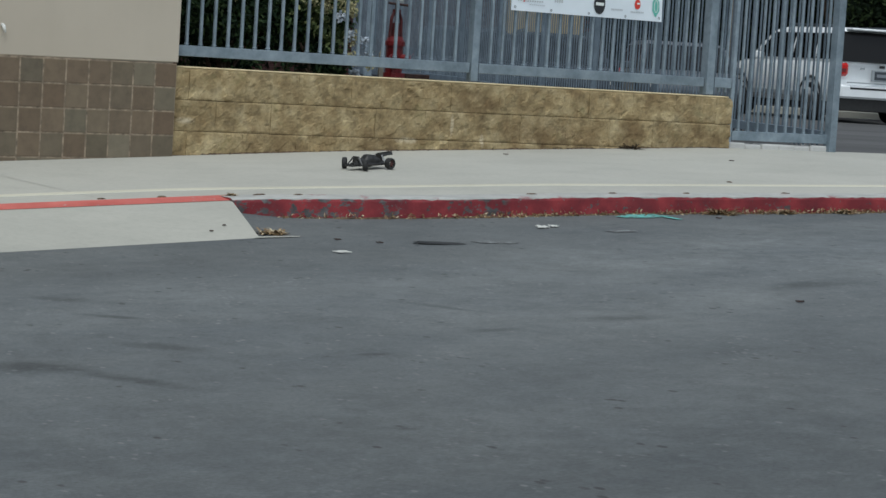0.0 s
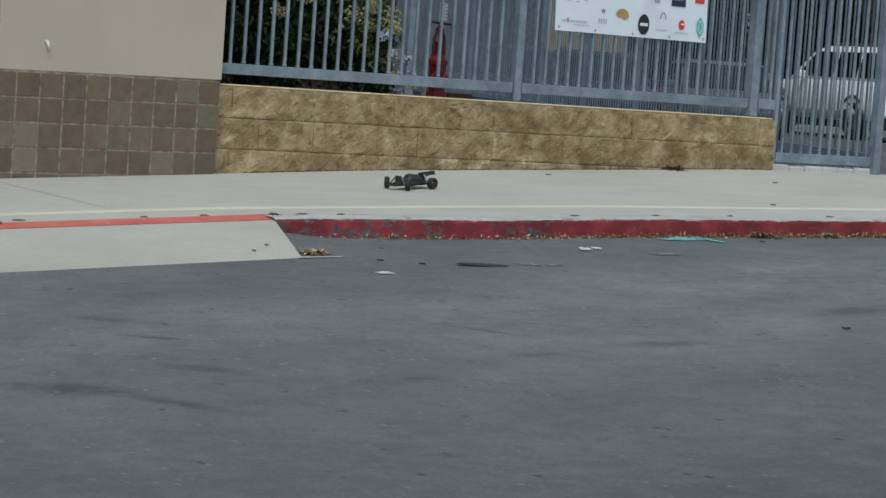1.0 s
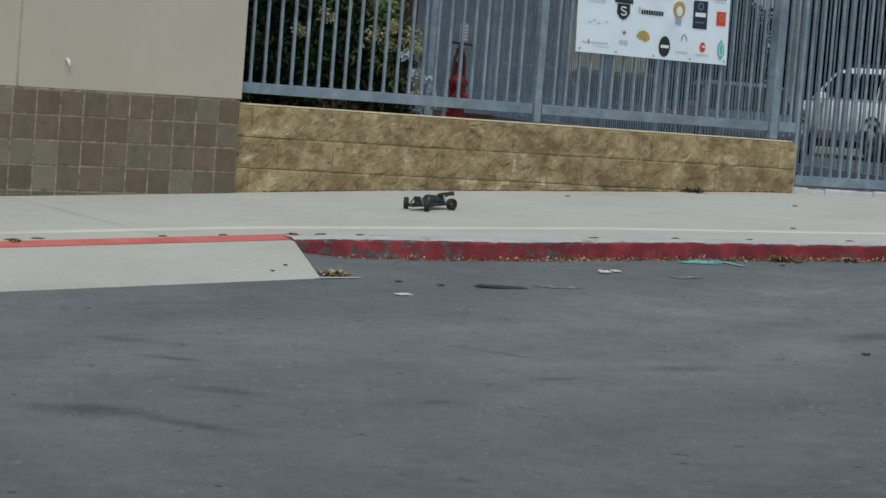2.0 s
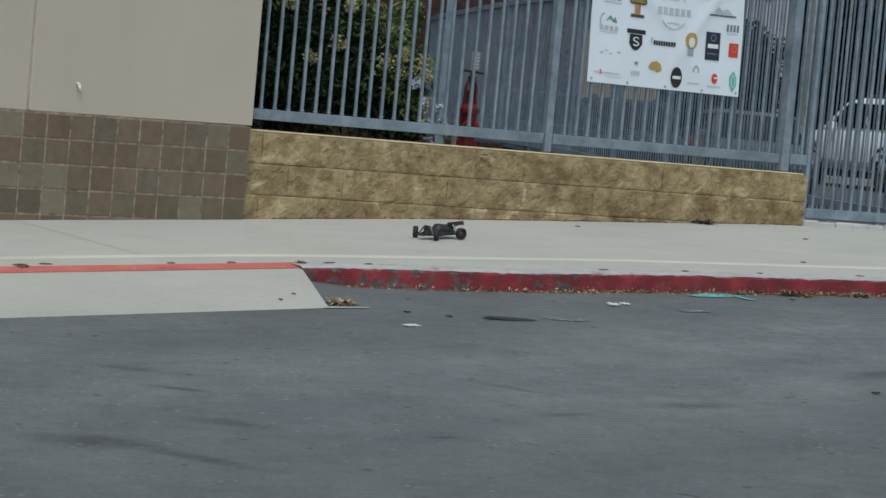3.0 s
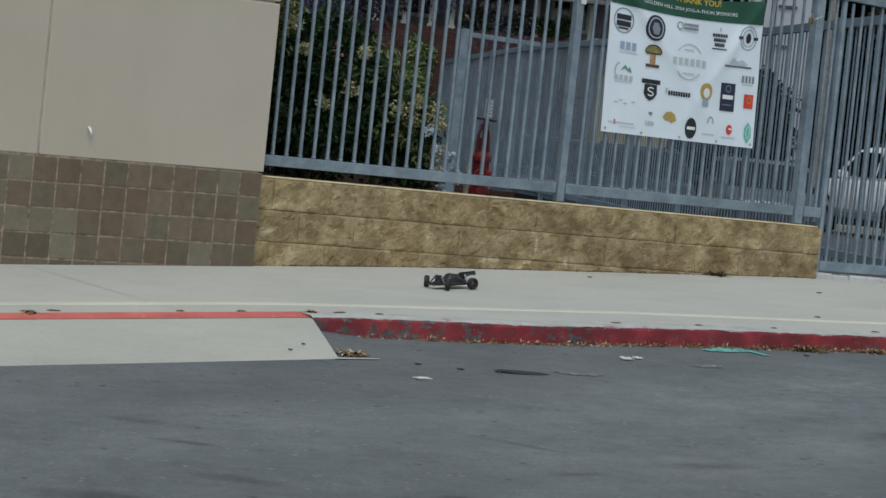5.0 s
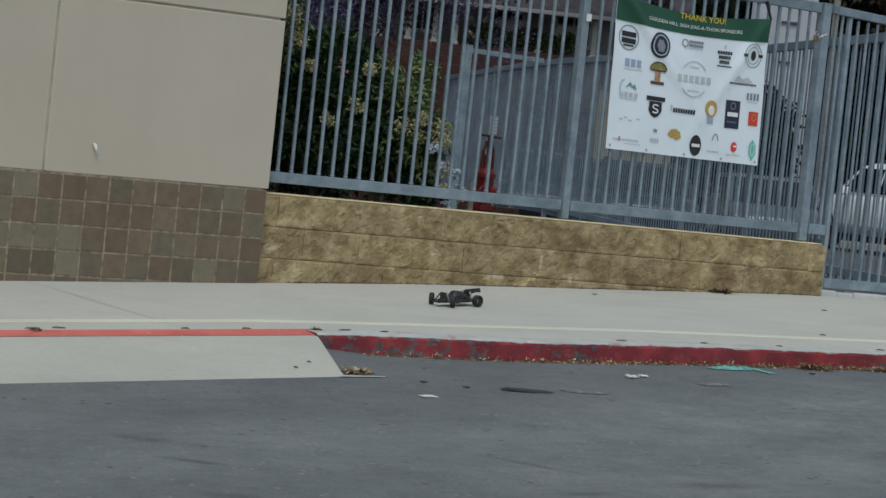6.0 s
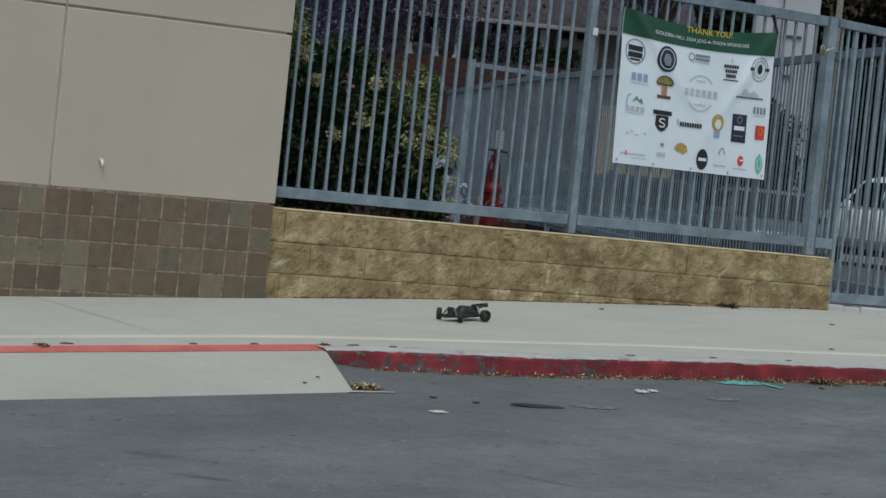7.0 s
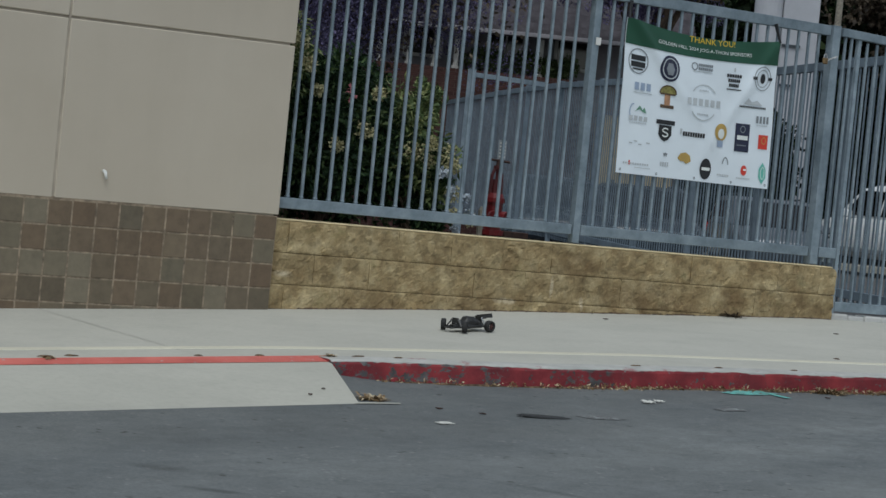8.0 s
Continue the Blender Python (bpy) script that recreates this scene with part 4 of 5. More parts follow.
def leaves(name, spots, per, size, width, spread, mat, parent, seed, label="", droop=0.3):
    """One mesh of many small bent leaves in loose clumps about the spots."""
    rng = np.random.default_rng(seed)
    verts, faces = [], []
    for c, r in spots:
        for _ in range(per):
            d = rng.normal(size=3)
            d /= np.linalg.norm(d) + 1e-6
            p = np.array(c) + d * r * rng.random() ** 0.45 * spread
            a = rng.normal(size=3) + d * 0.8 + np.array([0, 0, -droop])
            a /= np.linalg.norm(a)
            s = np.cross(a, rng.normal(size=3))
            s /= np.linalg.norm(s) + 1e-6
            l, w = size * rng.uniform(0.6, 1.3), width * rng.uniform(0.7, 1.3)
            bend = np.cross(s, a) * l * 0.18
            i = len(verts)
            verts += [p - s * w * 0.25, p + s * w * 0.25, p + a * l * 0.5 + s * w * 0.5 + bend, p + a * l * 0.5 - s * w * 0.5 + bend, p + a * l]
            faces += [(i, i + 1, i + 2, i + 3), (i + 3, i + 2, i + 4)]
    me = bpy.data.meshes.new(name)
    me.from_pydata([tuple(v) for v in verts], [], faces)
    me.materials.append(mat)
    ob = new(name, me)
    ob.parent = parent
    tagged(ob, label, kind="stuff")
    return ob


def clumps(rng, c, r, n, squash=(1, 1, 1), small=0.35):
    """Clump centres over an uneven crown."""
    out = []
    for _ in range(n):
        d = rng.normal(size=3)
        d /= np.linalg.norm(d)
        f = (0.45 + 0.55 * rng.random()) * (0.85 + 0.3 * noise.noise(Vector(d) * 2.0 + Vector(c)))
        out.append((tuple(d[i] * r * f * squash[i] for i in range(3)), r * small * rng.uniform(0.6, 1.2)))
    return [(tuple(p[i] + c[i] for i in range(3)), q) for p, q in out]


def shrub(name, at, parts, stems, mats, seed, label):
    ob = thing(name, at, label, "shrub")
    rng = np.random.default_rng(seed)
    bm = bmesh.new()
    for _ in range(stems):
        a = rng.uniform(0, 6.28)
        tip = Vector((math.cos(a) * rng.uniform(0.1, 0.3), math.sin(a) * rng.uniform(0.1, 0.25), rng.uniform(0.3, 0.55)))
        mid = tip * 0.5 + Vector((rng.normal() * 0.05, rng.normal() * 0.05, 0.1))
        tube(bm, (rng.normal() * 0.06, rng.normal() * 0.06, -0.03), mid, 0.016, 0.011, 6)
        tube(bm, mid, tip, 0.011, 0.004, 6)
    part("stem", bm, BARK, ob)
    for i, (pn, centre, r, n, squash, per, size, width, mi) in enumerate(parts):
        leaves(pn, clumps(rng, centre, r, n, squash), per, size, width, 1.0, mats[mi], ob, seed * 10 + i)
    return ob


shrub("oleander_shrub", (1.15, 1.35, 0.46), [
    ("crown", (0.0, 0.1, 0.62), 0.62, 80, (1.2, 0.75, 0.95), 300, 0.065, 0.02, 0),
    ("crown", (-0.35, 0.2, 0.85), 0.45, 40, (1.0, 0.7, 1.3), 260, 0.065, 0.02, 0),
    ("light_shoot", (-0.45, -0.05, 1.15), 0.30, 16, (0.8, 0.6, 1.1), 110, 0.06, 0.016, 1),
    ("light_shoot", (0.35, -0.1, 0.85), 0.40, 9, (1.2, 0.6, 1.0), 35, 0.08, 0.02, 1)],
    14, (LEAF_DARK, LEAF_LIGHT), 3, "dense dark green leafy shrub with cream blossoms")
shrub("flowering_shrub", (1.74, 1.15, 0.45), [
    ("crown", (0.0, 0.05, 0.42), 0.36, 46, (0.9, 0.75, 1.05), 200, 0.055, 0.018, 0),
    ("light_shoot", (0.05, -0.1, 0.55), 0.36, 12, (1.0, 0.6, 1.0), 45, 0.07, 0.02, 1)],
    9, (LEAF_DARK, LEAF_LIGHT), 5, "smaller green shrub with cream flower heads")
oleander = bpy.data.objects["oleander_shrub"]
flowering = bpy.data.objects["flowering_shrub"]


def heads(name, parent, places, per, size, mat, seed, label=""):
    leaves(name, [(p, r) for p, r in places], per, size, size * 0.8, 1.0, mat, parent, seed, label, 0.0)


heads("blossom", oleander, [((0.42, -0.42, 0.62), 0.075), ((-0.02, -0.45, 0.72), 0.06), ((0.55, -0.4, 0.56), 0.05), ((-0.2, -0.4, 0.6), 0.05), ((-0.5, -0.3, 1.28), 0.08),
                              ((-0.42, -0.3, 1.12), 0.06), ((0.1, -0.4, 0.98), 0.05), ((-0.35, -0.35, 0.95), 0.04)], 110, 0.022, PETAL_CREAM, 21, "cream flower clusters")
heads("blossom", oleander, [((-0.1, -0.35, 0.98), 0.03), ((-0.08, -0.36, 0.92), 0.025)], 14, 0.026, PETAL_PINK, 22, "a few pink flowers")
heads("blossom", flowering, [((0.02, -0.34, 0.62), 0.085), ((-0.12, -0.34, 0.68), 0.05), ((0.1, -0.3, 0.55), 0.05), ((0.16, -0.25, 0.36), 0.06),
                               ((0.1, -0.36, 0.22), 0.05), ((0.28, -0.3, 0.2), 0.05)], 110, 0.022, PETAL_CREAM, 23, "cream flower clusters")
heads("blossom", flowering, [((-0.04, -0.38, 0.50), 0.035), ((0.06, -0.38, 0.38), 0.04), ((0.2, -0.34, 0.34), 0.035), ((0.27, -0.3, 0.24), 0.03), ((0.12, -0.36, 0.12), 0.025)], 30, 0.03, PETAL_WHITE, 24, "bluish white flowers")
rng = np.random.default_rng(11)
for i, x in enumerate((1.55, 1.72, 1.86, 2.0, 2.2, 2.32, 2.5)):
    st = thing("stone", (x, 0.5 + 0.12 * math.sin(i * 2), 0.445), "rounded grey garden stone on the soil", "stone", "stones behind the wall")
    bm = bmesh.new()
    bmesh.ops.create_icosphere(bm, subdivisions=2, radius=0.05 + 0.012 * math.sin(i * 3))
    for v in bm.verts:
        v.co *= 1 + 0.25 * noise.noise(v.co * 14 + Vector((i, 0, 0)))
        v.co.z = v.co.z * 0.75 + 0.03
    part("rock", bm, CONCRETE_DARK, st, smooth=True)

# ---- red fire department pipe stand with its sign ----
fdc = thing("fire_standpipe", (2.68, 1.5, 0.42), "red iron fire standpipe with capped inlets", "standpipe")
bm = bmesh.new()
tube(bm, (0, 0, 0.16), (0, 0, 0.36), 0.064, 0.064, 16)
tube(bm, (0, 0, 0.36), (0, 0, 0.395), 0.076, 0.076, 16)
tube(bm, (0, 0, 0.395), (0, 0, 0.43), 0.068, 0.056, 16)
part("pipe", bm, RED_IRON, fdc, smooth=False)
for sx in (-1, 1):
    bm = bmesh.new()
    tube(bm, (sx * 0.05, 0, 0.42), (sx * 0.044, 0, 0.56), 0.013, 0.012, 8)
    tube(bm, (sx * 0.044, 0, 0.56), (sx * 0.014, 0, 0.625), 0.012, 0.012, 8)
    part("yoke_arm", bm, YOKE, fdc, "dark maroon yoke arm")
bm = bmesh.new()
tube(bm, (0, 0, 0.43), (0, 0, 0.53), 0.034, 0.028, 12)
tube(bm, (0, 0, 0.53), (0, 0, 0.61), 0.012, 0.012, 8)
tube(bm, (0, 0, 0.605), (0, 0, 0.63), 0.032, 0.032, 12)
part("bonnet", bm, YOKE, fdc, "dark maroon bonnet and screw")
for sx in (-1, 1):
    bm = bmesh.new()
    tube(bm, (sx * 0.03, -0.03, 0.27), (sx * 0.05, -0.075, 0.265), 0.034, 0.036, 12)
    tube(bm, (sx * 0.05, -0.075, 0.265), (sx * 0.055, -0.09, 0.262), 0.04, 0.038, 12)
    part("inlet", bm, RED_IRON, fdc)
bm = bmesh.new()
tube(bm, (0, 0, 0.625), (0, 0, 0.665), 0.016, 0.014, 8)
tube(bm, (-0.075, 0, 0.672), (0.1, 0, 0.664), 0.009, 0.009, 8)
part("valve_stem", bm, BROWN_IRON, fdc)
bm = bmesh.new()
tube(bm, (0, 0, 0), (0, 0, 0.16), 0.05, 0.05, 16)
tube(bm, (0, 0, 0.125), (0, 0, 0.161), 0.088, 0.088, 16)
part("base_flange", bm, RED_IRON, fdc)
bm = bmesh.new()
box(bm, (0.18, 0, 0.085), (0.22, 0.13, 0.15))
tube(bm, (0.03, 0, 0.09), (0.13, 0, 0.09), 0.055, 0.055, 12)
tube(bm, (-0.16, 0.02, 0.1), (0.02, 0, 0.12), 0.018, 0.018, 8)
tube(bm, (-0.16, 0.02, 0.1), (-0.17, 0.02, 0.0), 0.018, 0.018, 8)
part("valve_body", bm, BROWN_IRON, fdc, "dark rusty valve at the foot", bevel=0.004)
sg = thing("notice_sign", (2.75, 1.58, 0.42), "small grey notice plate on a thin post", "sign")
bm = bmesh.new()
tube(bm, (0, 0, 0), (0, 0, 0.815), 0.008, 0.008, 8)
part("pole", bm, DARK_STEEL, sg)
bm = bmesh.new()
box(bm, (0.0, -0.012, 0.75), (0.072, 0.006, 0.14))
part("plate", bm, TRIM_GREY, sg, bevel=0.001)
for i in range(5):
    bm = bmesh.new()
    box(bm, (0.0, -0.017, 0.70 + i * 0.025), (0.052, 0.002, 0.009))
    part("line", bm, WHITE_PAINT, sg)
pk = thing("marker_stake", (2.36, 1.2, 0.43), "short weathered wooden marker stake in the soil", "stake")
bm = bmesh.new()
box(bm, (0, 0, 0.13), (0.035, 0.02, 0.32))
box(bm, (0, 0, 0.3), (0.035, 0.02, 0.03), taper=0.7)
part("wood", bm, OLD_WOOD, pk)

# ---- far side of the lot, laid out along the line of sight ----
AHEAD, SIDE = Vector((0.563, 0.826, 0)), Vector((0.826, -0.563, 0))
EYE = Vector((-7.0, -12.2, 0))


def far(depth, lateral, z=None):
    p = EYE + AHEAD * depth + SIDE * lateral
    p.z = lot_z(p.x, p.y) - 0.004 if z is None else z
    return p


FACING = Matrix.Rotation(math.atan2(SIDE.y, SIDE.x), 4, "Z")


def tree(name, at, height, crown_r, crown_z, n, per, leaf, mats, seed, label, squash=(1, 1, 0.8), bloom=0):
    ob = thing(name, at, label, "tree", "trees beyond the lot")
    rng = np.random.default_rng(seed)
    bm = bmesh.new()
    base = Vector((0, 0, -0.05))
    fork = Vector((rng.normal() * 0.15, rng.normal() * 0.15, height))
    fat = min(1.0, crown_r / 2.5)
    tube(bm, base, fork, 0.24 * fat, 0.15 * fat, 10)
    for i in range(7):
        a = i * 0.9 + rng.normal() * 0.2
        mid = fork + Vector((math.cos(a) * crown_r * 0.35, math.sin(a) * crown_r * 0.35, (crown_z - height) * 0.6))
        tip = fork + Vector((math.cos(a) * crown_r * 0.8, math.sin(a) * crown_r * 0.8, (crown_z - height) * rng.uniform(0.6, 1.4)))
        tube(bm, fork, mid, 0.11 * fat, 0.07 * fat, 7)
        tube(bm, mid, tip, 0.07 * fat, 0.02 * fat, 6)
    part("trunk", bm, BARK, ob)
    leaves("crown", clumps(rng, (0, 0, crown_z), crown_r, n, squash, 0.3), per, leaf, leaf * 0.5, 1.0, mats[0], ob, seed)
    if bloom:
        leaves("blossom", clumps(rng, (0, 0, crown_z - 0.2), crown_r * 1.04, bloom, squash, 0.17), per * 3, leaf * 0.36, leaf * 0.24, 1.0, mats[1], ob, seed + 1, "violet blossom clusters")
    return ob


tree("jacaranda_tree", far(40, -2.9), 3.3, 3.9, 5.6, 60, 200, 0.13, (LEAF_BROWN, PETAL_PURPLE), 31, "jacaranda tree with violet blossom and dark twigs", (1.35, 1.0, 0.78), 260)
tree("jacaranda_tree", far(43, 3.2), 3.4, 2.0, 5.9, 40, 200, 0.13, (LEAF_BROWN, PETAL_PURPLE), 33, "jacaranda tree with violet blossom and dark twigs", (1.1, 1.0, 0.7), 110)
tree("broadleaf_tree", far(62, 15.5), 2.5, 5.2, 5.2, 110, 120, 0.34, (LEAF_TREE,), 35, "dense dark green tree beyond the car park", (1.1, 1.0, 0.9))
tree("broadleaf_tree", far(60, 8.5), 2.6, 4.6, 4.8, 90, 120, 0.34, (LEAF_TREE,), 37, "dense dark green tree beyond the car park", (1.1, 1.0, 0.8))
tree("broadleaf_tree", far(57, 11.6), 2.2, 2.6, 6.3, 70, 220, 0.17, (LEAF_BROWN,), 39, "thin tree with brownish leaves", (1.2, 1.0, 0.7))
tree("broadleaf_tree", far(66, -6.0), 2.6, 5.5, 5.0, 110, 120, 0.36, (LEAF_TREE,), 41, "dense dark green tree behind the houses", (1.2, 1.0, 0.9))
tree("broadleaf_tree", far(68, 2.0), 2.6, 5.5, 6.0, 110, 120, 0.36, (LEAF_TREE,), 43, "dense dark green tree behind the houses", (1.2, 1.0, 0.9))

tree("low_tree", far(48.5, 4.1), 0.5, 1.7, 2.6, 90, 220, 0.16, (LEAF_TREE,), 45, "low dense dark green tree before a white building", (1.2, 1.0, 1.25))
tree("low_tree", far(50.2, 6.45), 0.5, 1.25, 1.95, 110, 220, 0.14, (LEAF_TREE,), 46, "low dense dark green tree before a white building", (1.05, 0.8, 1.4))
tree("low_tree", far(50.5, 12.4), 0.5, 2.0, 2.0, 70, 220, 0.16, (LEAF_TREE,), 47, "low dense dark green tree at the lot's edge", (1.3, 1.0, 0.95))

tree("slender_tree", far(30, -0.5), 1.1, 0.3, 1.85, 26, 120, 0.07, (LEAF_LIGHT,), 49, "slender young tree with yellow green leaves", (0.8, 0.8, 1.5))

# wooded hillside that closes the distance
rng = np.random.default_rng(51)
spots = []
for i in range(420):
    lat = rng.uniform(-45, 60)
    dep = rng.uniform(76, 96)
    p = far(dep, lat, 0)
    spots.append(((p.x, p.y, rng.uniform(0.5, 3.0) + rng.random() ** 1.3 * 13), rng.uniform(1.6, 3.0)))
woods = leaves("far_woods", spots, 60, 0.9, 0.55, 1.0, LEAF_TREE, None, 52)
tagged(woods, "dark wooded slope far behind the lot", "woods", kind="stuff")
bm = bmesh.new()
rowsv = []
for i in range(41):
    lat = -90 + i * 5
    rowsv.append([bm.verts.new(far(d, lat, z + 1.2 * noise.noise((lat * 0.1, d * 0.2, 0)))) for d, z in ((84, -0.4), (92, 7.0), (104, 13.0), (140, 17.0))])
for a, b in zip(rowsv, rowsv[1:]):
    for i in range(3):
        bm.faces.new((a[i], b[i], b[i + 1], a[i + 1]))
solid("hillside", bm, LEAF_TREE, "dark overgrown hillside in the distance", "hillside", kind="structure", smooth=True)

# brick house with a porch
house = thing("house", Matrix.Translation(far(46, 0)) @ FACING, "red brick house with a dark porch and grey roof", "house")
bm = bmesh.new()
box(bm, (-0.2, 3.0, 1.66), (9.0, 6.0, 3.4))
part("wall", bm, BRICK_JOINT, house)
bm = bmesh.new()
box(bm, (0, 0, 0), (0.232, 0.03, 0.068))
bk = mesh_of(bm, "brick", BRICK_RED)
for r in range(13):
    for c in range(20):
        piece("brick", bk, house, (-2.5 + c * 0.245 + (0.12 if r % 2 else 0), -0.008, 2.40 + r * 0.078))
bm = bmesh.new()
for r in range(30):
    for c in range(37):
        x = -4.55 + c * 0.245 + (0.12 if r % 2 else 0)
        if not -2.6 < x < 2.5:
            box(bm, (x, -0.008, 0.06 + r * 0.078 if r < 30 else 0), (0.232, 0.03, 0.068))
for r in range(30):
    for c in range(20):
        box(bm, (-2.5 + c * 0.245 + (0.12 if r % 2 else 0), -0.008, 0.06 + r * 0.078), (0.232, 0.03, 0.068))
lower = part("lower_bricks", bm, BRICK_RED, house)
tagged(lower, kind="stuff")
bm = bmesh.new()
box(bm, (-0.2, 3.6, 4.0), (8.6, 5.0, 1.3))
part("upper_wall", bm, SIDING, house, "grey upper wall in the shade of a porch")
for x in (-1.75, -1.15, -0.62, -0.2, 1.5, 2.6):
    bm = bmesh.new()
    box(bm, (x, 0.35, 3.85), (0.10, 0.10, 1.0))
    box(bm, (x, 0.35, 3.40), (0.15, 0.15, 0.08))
    part("porch_post", bm, WHITE_PAINT, house, bevel=0.008)
for x in (-2.3, -0.9, 0.8, 2.2):
    w = bpy.data.objects.new("window", None)
    scene.collection.objects.link(w)
    w.parent = house
    w.location = (x, 1.08, 4.05)
    bm = bmesh.new()
    for dx, dz, sx, sz in ((0, 0.42, 0.8, 0.07), (0, -0.42, 0.8, 0.07), (-0.37, 0, 0.07, 0.8), (0.37, 0, 0.07, 0.8), (0, 0, 0.04, 0.8)):
        box(bm, (dx, -0.02, dz), (sx, 0.06, sz))
    part("window_frame", bm, WHITE_PAINT, w)
    for dx in (-0.18, 0.18):
        bm = bmesh.new()
        box(bm, (dx, 0.0, 0), (0.33, 0.02, 0.78))
        part("pane", bm, PANE, w)
for s in range(9):
    z0, y0 = 4.22 + s * 0.15, -0.1 + s * 0.34
    bm = bmesh.new()
    box(bm, (-0.2, y0 + 0.17, z0), (9.6, 0.38, 0.17))
    part("roof_course", bm, ROOF, house)
bm = bmesh.new()
box(bm, (-0.2, -0.28, 4.17), (9.6, 0.05, 0.08))
part("fascia", bm, SIDING, house, "pale grey fascia board", bevel=0.006)
hedge = thing("hedge", far(46.4, 1.1, 3.36), "clipped green hedge along the top of a brick wall", "hedge")
hedge_spots = [((x * 0.826, -x * 0.563, 0.08 + 0.16 * (0.5 + 0.5 * math.sin(x * 7))), 0.22) for x in span(-0.9, 1.0, 14)]
leaves("crown", hedge_spots, 300, 0.08, 0.04, 1.0, LEAF_HEDGE, hedge, 61)

# pale building and cream shed
pale = thing("pale_building", Matrix.Translation(far(52, 6.75)) @ FACING, "plain white building with a round stair tower", "building")
bm = bmesh.new()
tube(bm, (-0.02, 0, 0), (-0.02, 0, 9.0), 0.32, 0.32, 24)
part("tower", bm, PALE_RENDER, pale, smooth=False)
bm = bmesh.new()
box(bm, (0.72, 0.9, 4.5), (0.82, 2.0, 9.0))
part("wall", bm, PALE_RENDER, pale, bevel=0.02)
bm = bmesh.new()
box(bm, (0.55, -0.12, 4.95), (0.42, 0.06, 0.05))
part("bracket", bm, DARK_STEEL, pale)
bm = bmesh.new()
box(bm, (0.5, -0.12, 4.05), (0.26, 0.06, 0.05))
part("bracket", bm, DARK_STEEL, pale)
shed = thing("shed", Matrix.Translation(far(42, 3.28)) @ FACING, "cream ribbed metal shed behind the fence", "shed")
bm = bmesh.new()
box(bm, (0, 0.8, 1.3), (1.41, 1.6, 2.6))
part("body", bm, CREAM, shed)
for i in range(13):
    bm = bmesh.new()
    box(bm, (-0.68 + i * 0.113, -0.01, 1.3), (0.04, 0.04, 2.58))
    part("rib", bm, CREAM, shed)
bm = bmesh.new()
box(bm, (0, 0.8, 2.62), (1.5, 1.7, 0.06))
part("roof", bm, ROOF, shed)
pole = thing("utility_pole", far(50, 8.0), "thin grey brown wooden utility pole", "pole")
bm = bmesh.new()
tube(bm, (0, 0, -0.05), (0, 0, 9.0), 0.08, 0.07, 12)
part("shaft", bm, OLD_WOOD, pole)
kerbstone = thing("far_kerb", Matrix.Translation(far(53, 9.0)) @ FACING, "pale concrete kerb at the lot's far edge", "kerb", kind="structure")
bm = bmesh.new()
box(bm, (0, 0, 0.06), (26, 0.3, 0.2))
part("stone", bm, APRON, kerbstone, bevel=0.02)
verge = thing("far_verge", Matrix.Translation(far(58, 9.0)) @ FACING, "dry bare ground beyond the lot", "verge", kind="structure")
bm = bmesh.new()
box(bm, (0, 0, 0.0), (30, 9.5, 0.2))
part("earth", bm, SOIL, verge)


# ---- parked cars ----
def wheel(parent, x, y, r, w, side):
    wl = bpy.data.objects.new("wheel", None)
    scene.collection.objects.link(wl)
    wl.parent = parent
    wl.location = (x, y, r)
    bm = bmesh.new()
    n = 24
    prof = ((r * 0.62, -w / 2), (r * 0.93, -w / 2), (r, -w * 0.3), (r, w * 0.3), (r * 0.93, w / 2), (r * 0.62, w / 2))
    rg = [[bm.verts.new((q * math.cos(2 * math.pi * i / n), yy, q * math.sin(2 * math.pi * i / n))) for i in range(n)] for q, yy in prof]
    for a, b in zip(rg, rg[1:] + rg[:1]):
        for i in range(n):
            j = (i + 1) % n
            bm.faces.new((a[i], a[j], b[j], b[i]))
    part("tyre", bm, RUBBER, wl, smooth=True)
    bm = bmesh.new()
    yo = side * w * 0.36
    for i in range(6):
        a = 2 * math.pi * i / 6
        box(bm, (r * 0.33, yo, 0), (r * 0.6, 0.03 if r > 0.1 else 0.004, r * 0.2), Matrix.Rotation(a, 4, "Y"))
    tube(bm, (0, yo - side * w * 0.1, 0), (0, yo + side * w * 0.06, 0), r * 0.18, r * 0.14, 12)
    tube(bm, (0, -w * 0.3, 0), (0, w * 0.3, 0), r * 0.63, r * 0.63, n, caps=False)
    part("rim", bm, ALLOY if r > 0.1 else RIM_RED, wl)
    return wl


def loft(bm, sections):
    """Skin over closed rings of equal count, capped."""
    rg = [[bm.verts.new(p) for p in s] for s in sections]
    n = len(rg[0])
    for a, b in zip(rg, rg[1:]):
        for i in range(n):
            j = (i + 1) % n
            bm.faces.new((a[i], a[j], b[j], b[i]))
    bm.faces.new(rg[0][::-1])
    bm.faces.new(rg[-1])


def hull(x, half, z0, z1, tuck=0.08, crown=0.03):
    """A rounded body cross-section at x."""
    pts = [(-half + tuck, z0), (-half + 0.02, z0 + 0.12), (-half, z0 + 0.3 * (z1 - z0)), (-half + 0.03, z1 - 0.08), (-half + 0.12, z1),
           (0, z1 + crown), (half - 0.12, z1), (half - 0.03, z1 - 0.08), (half, z0 + 0.3 * (z1 - z0)), (half - 0.02, z0 + 0.12), (half - tuck, z0)]
    return [(x, y, z) for y, z in pts]


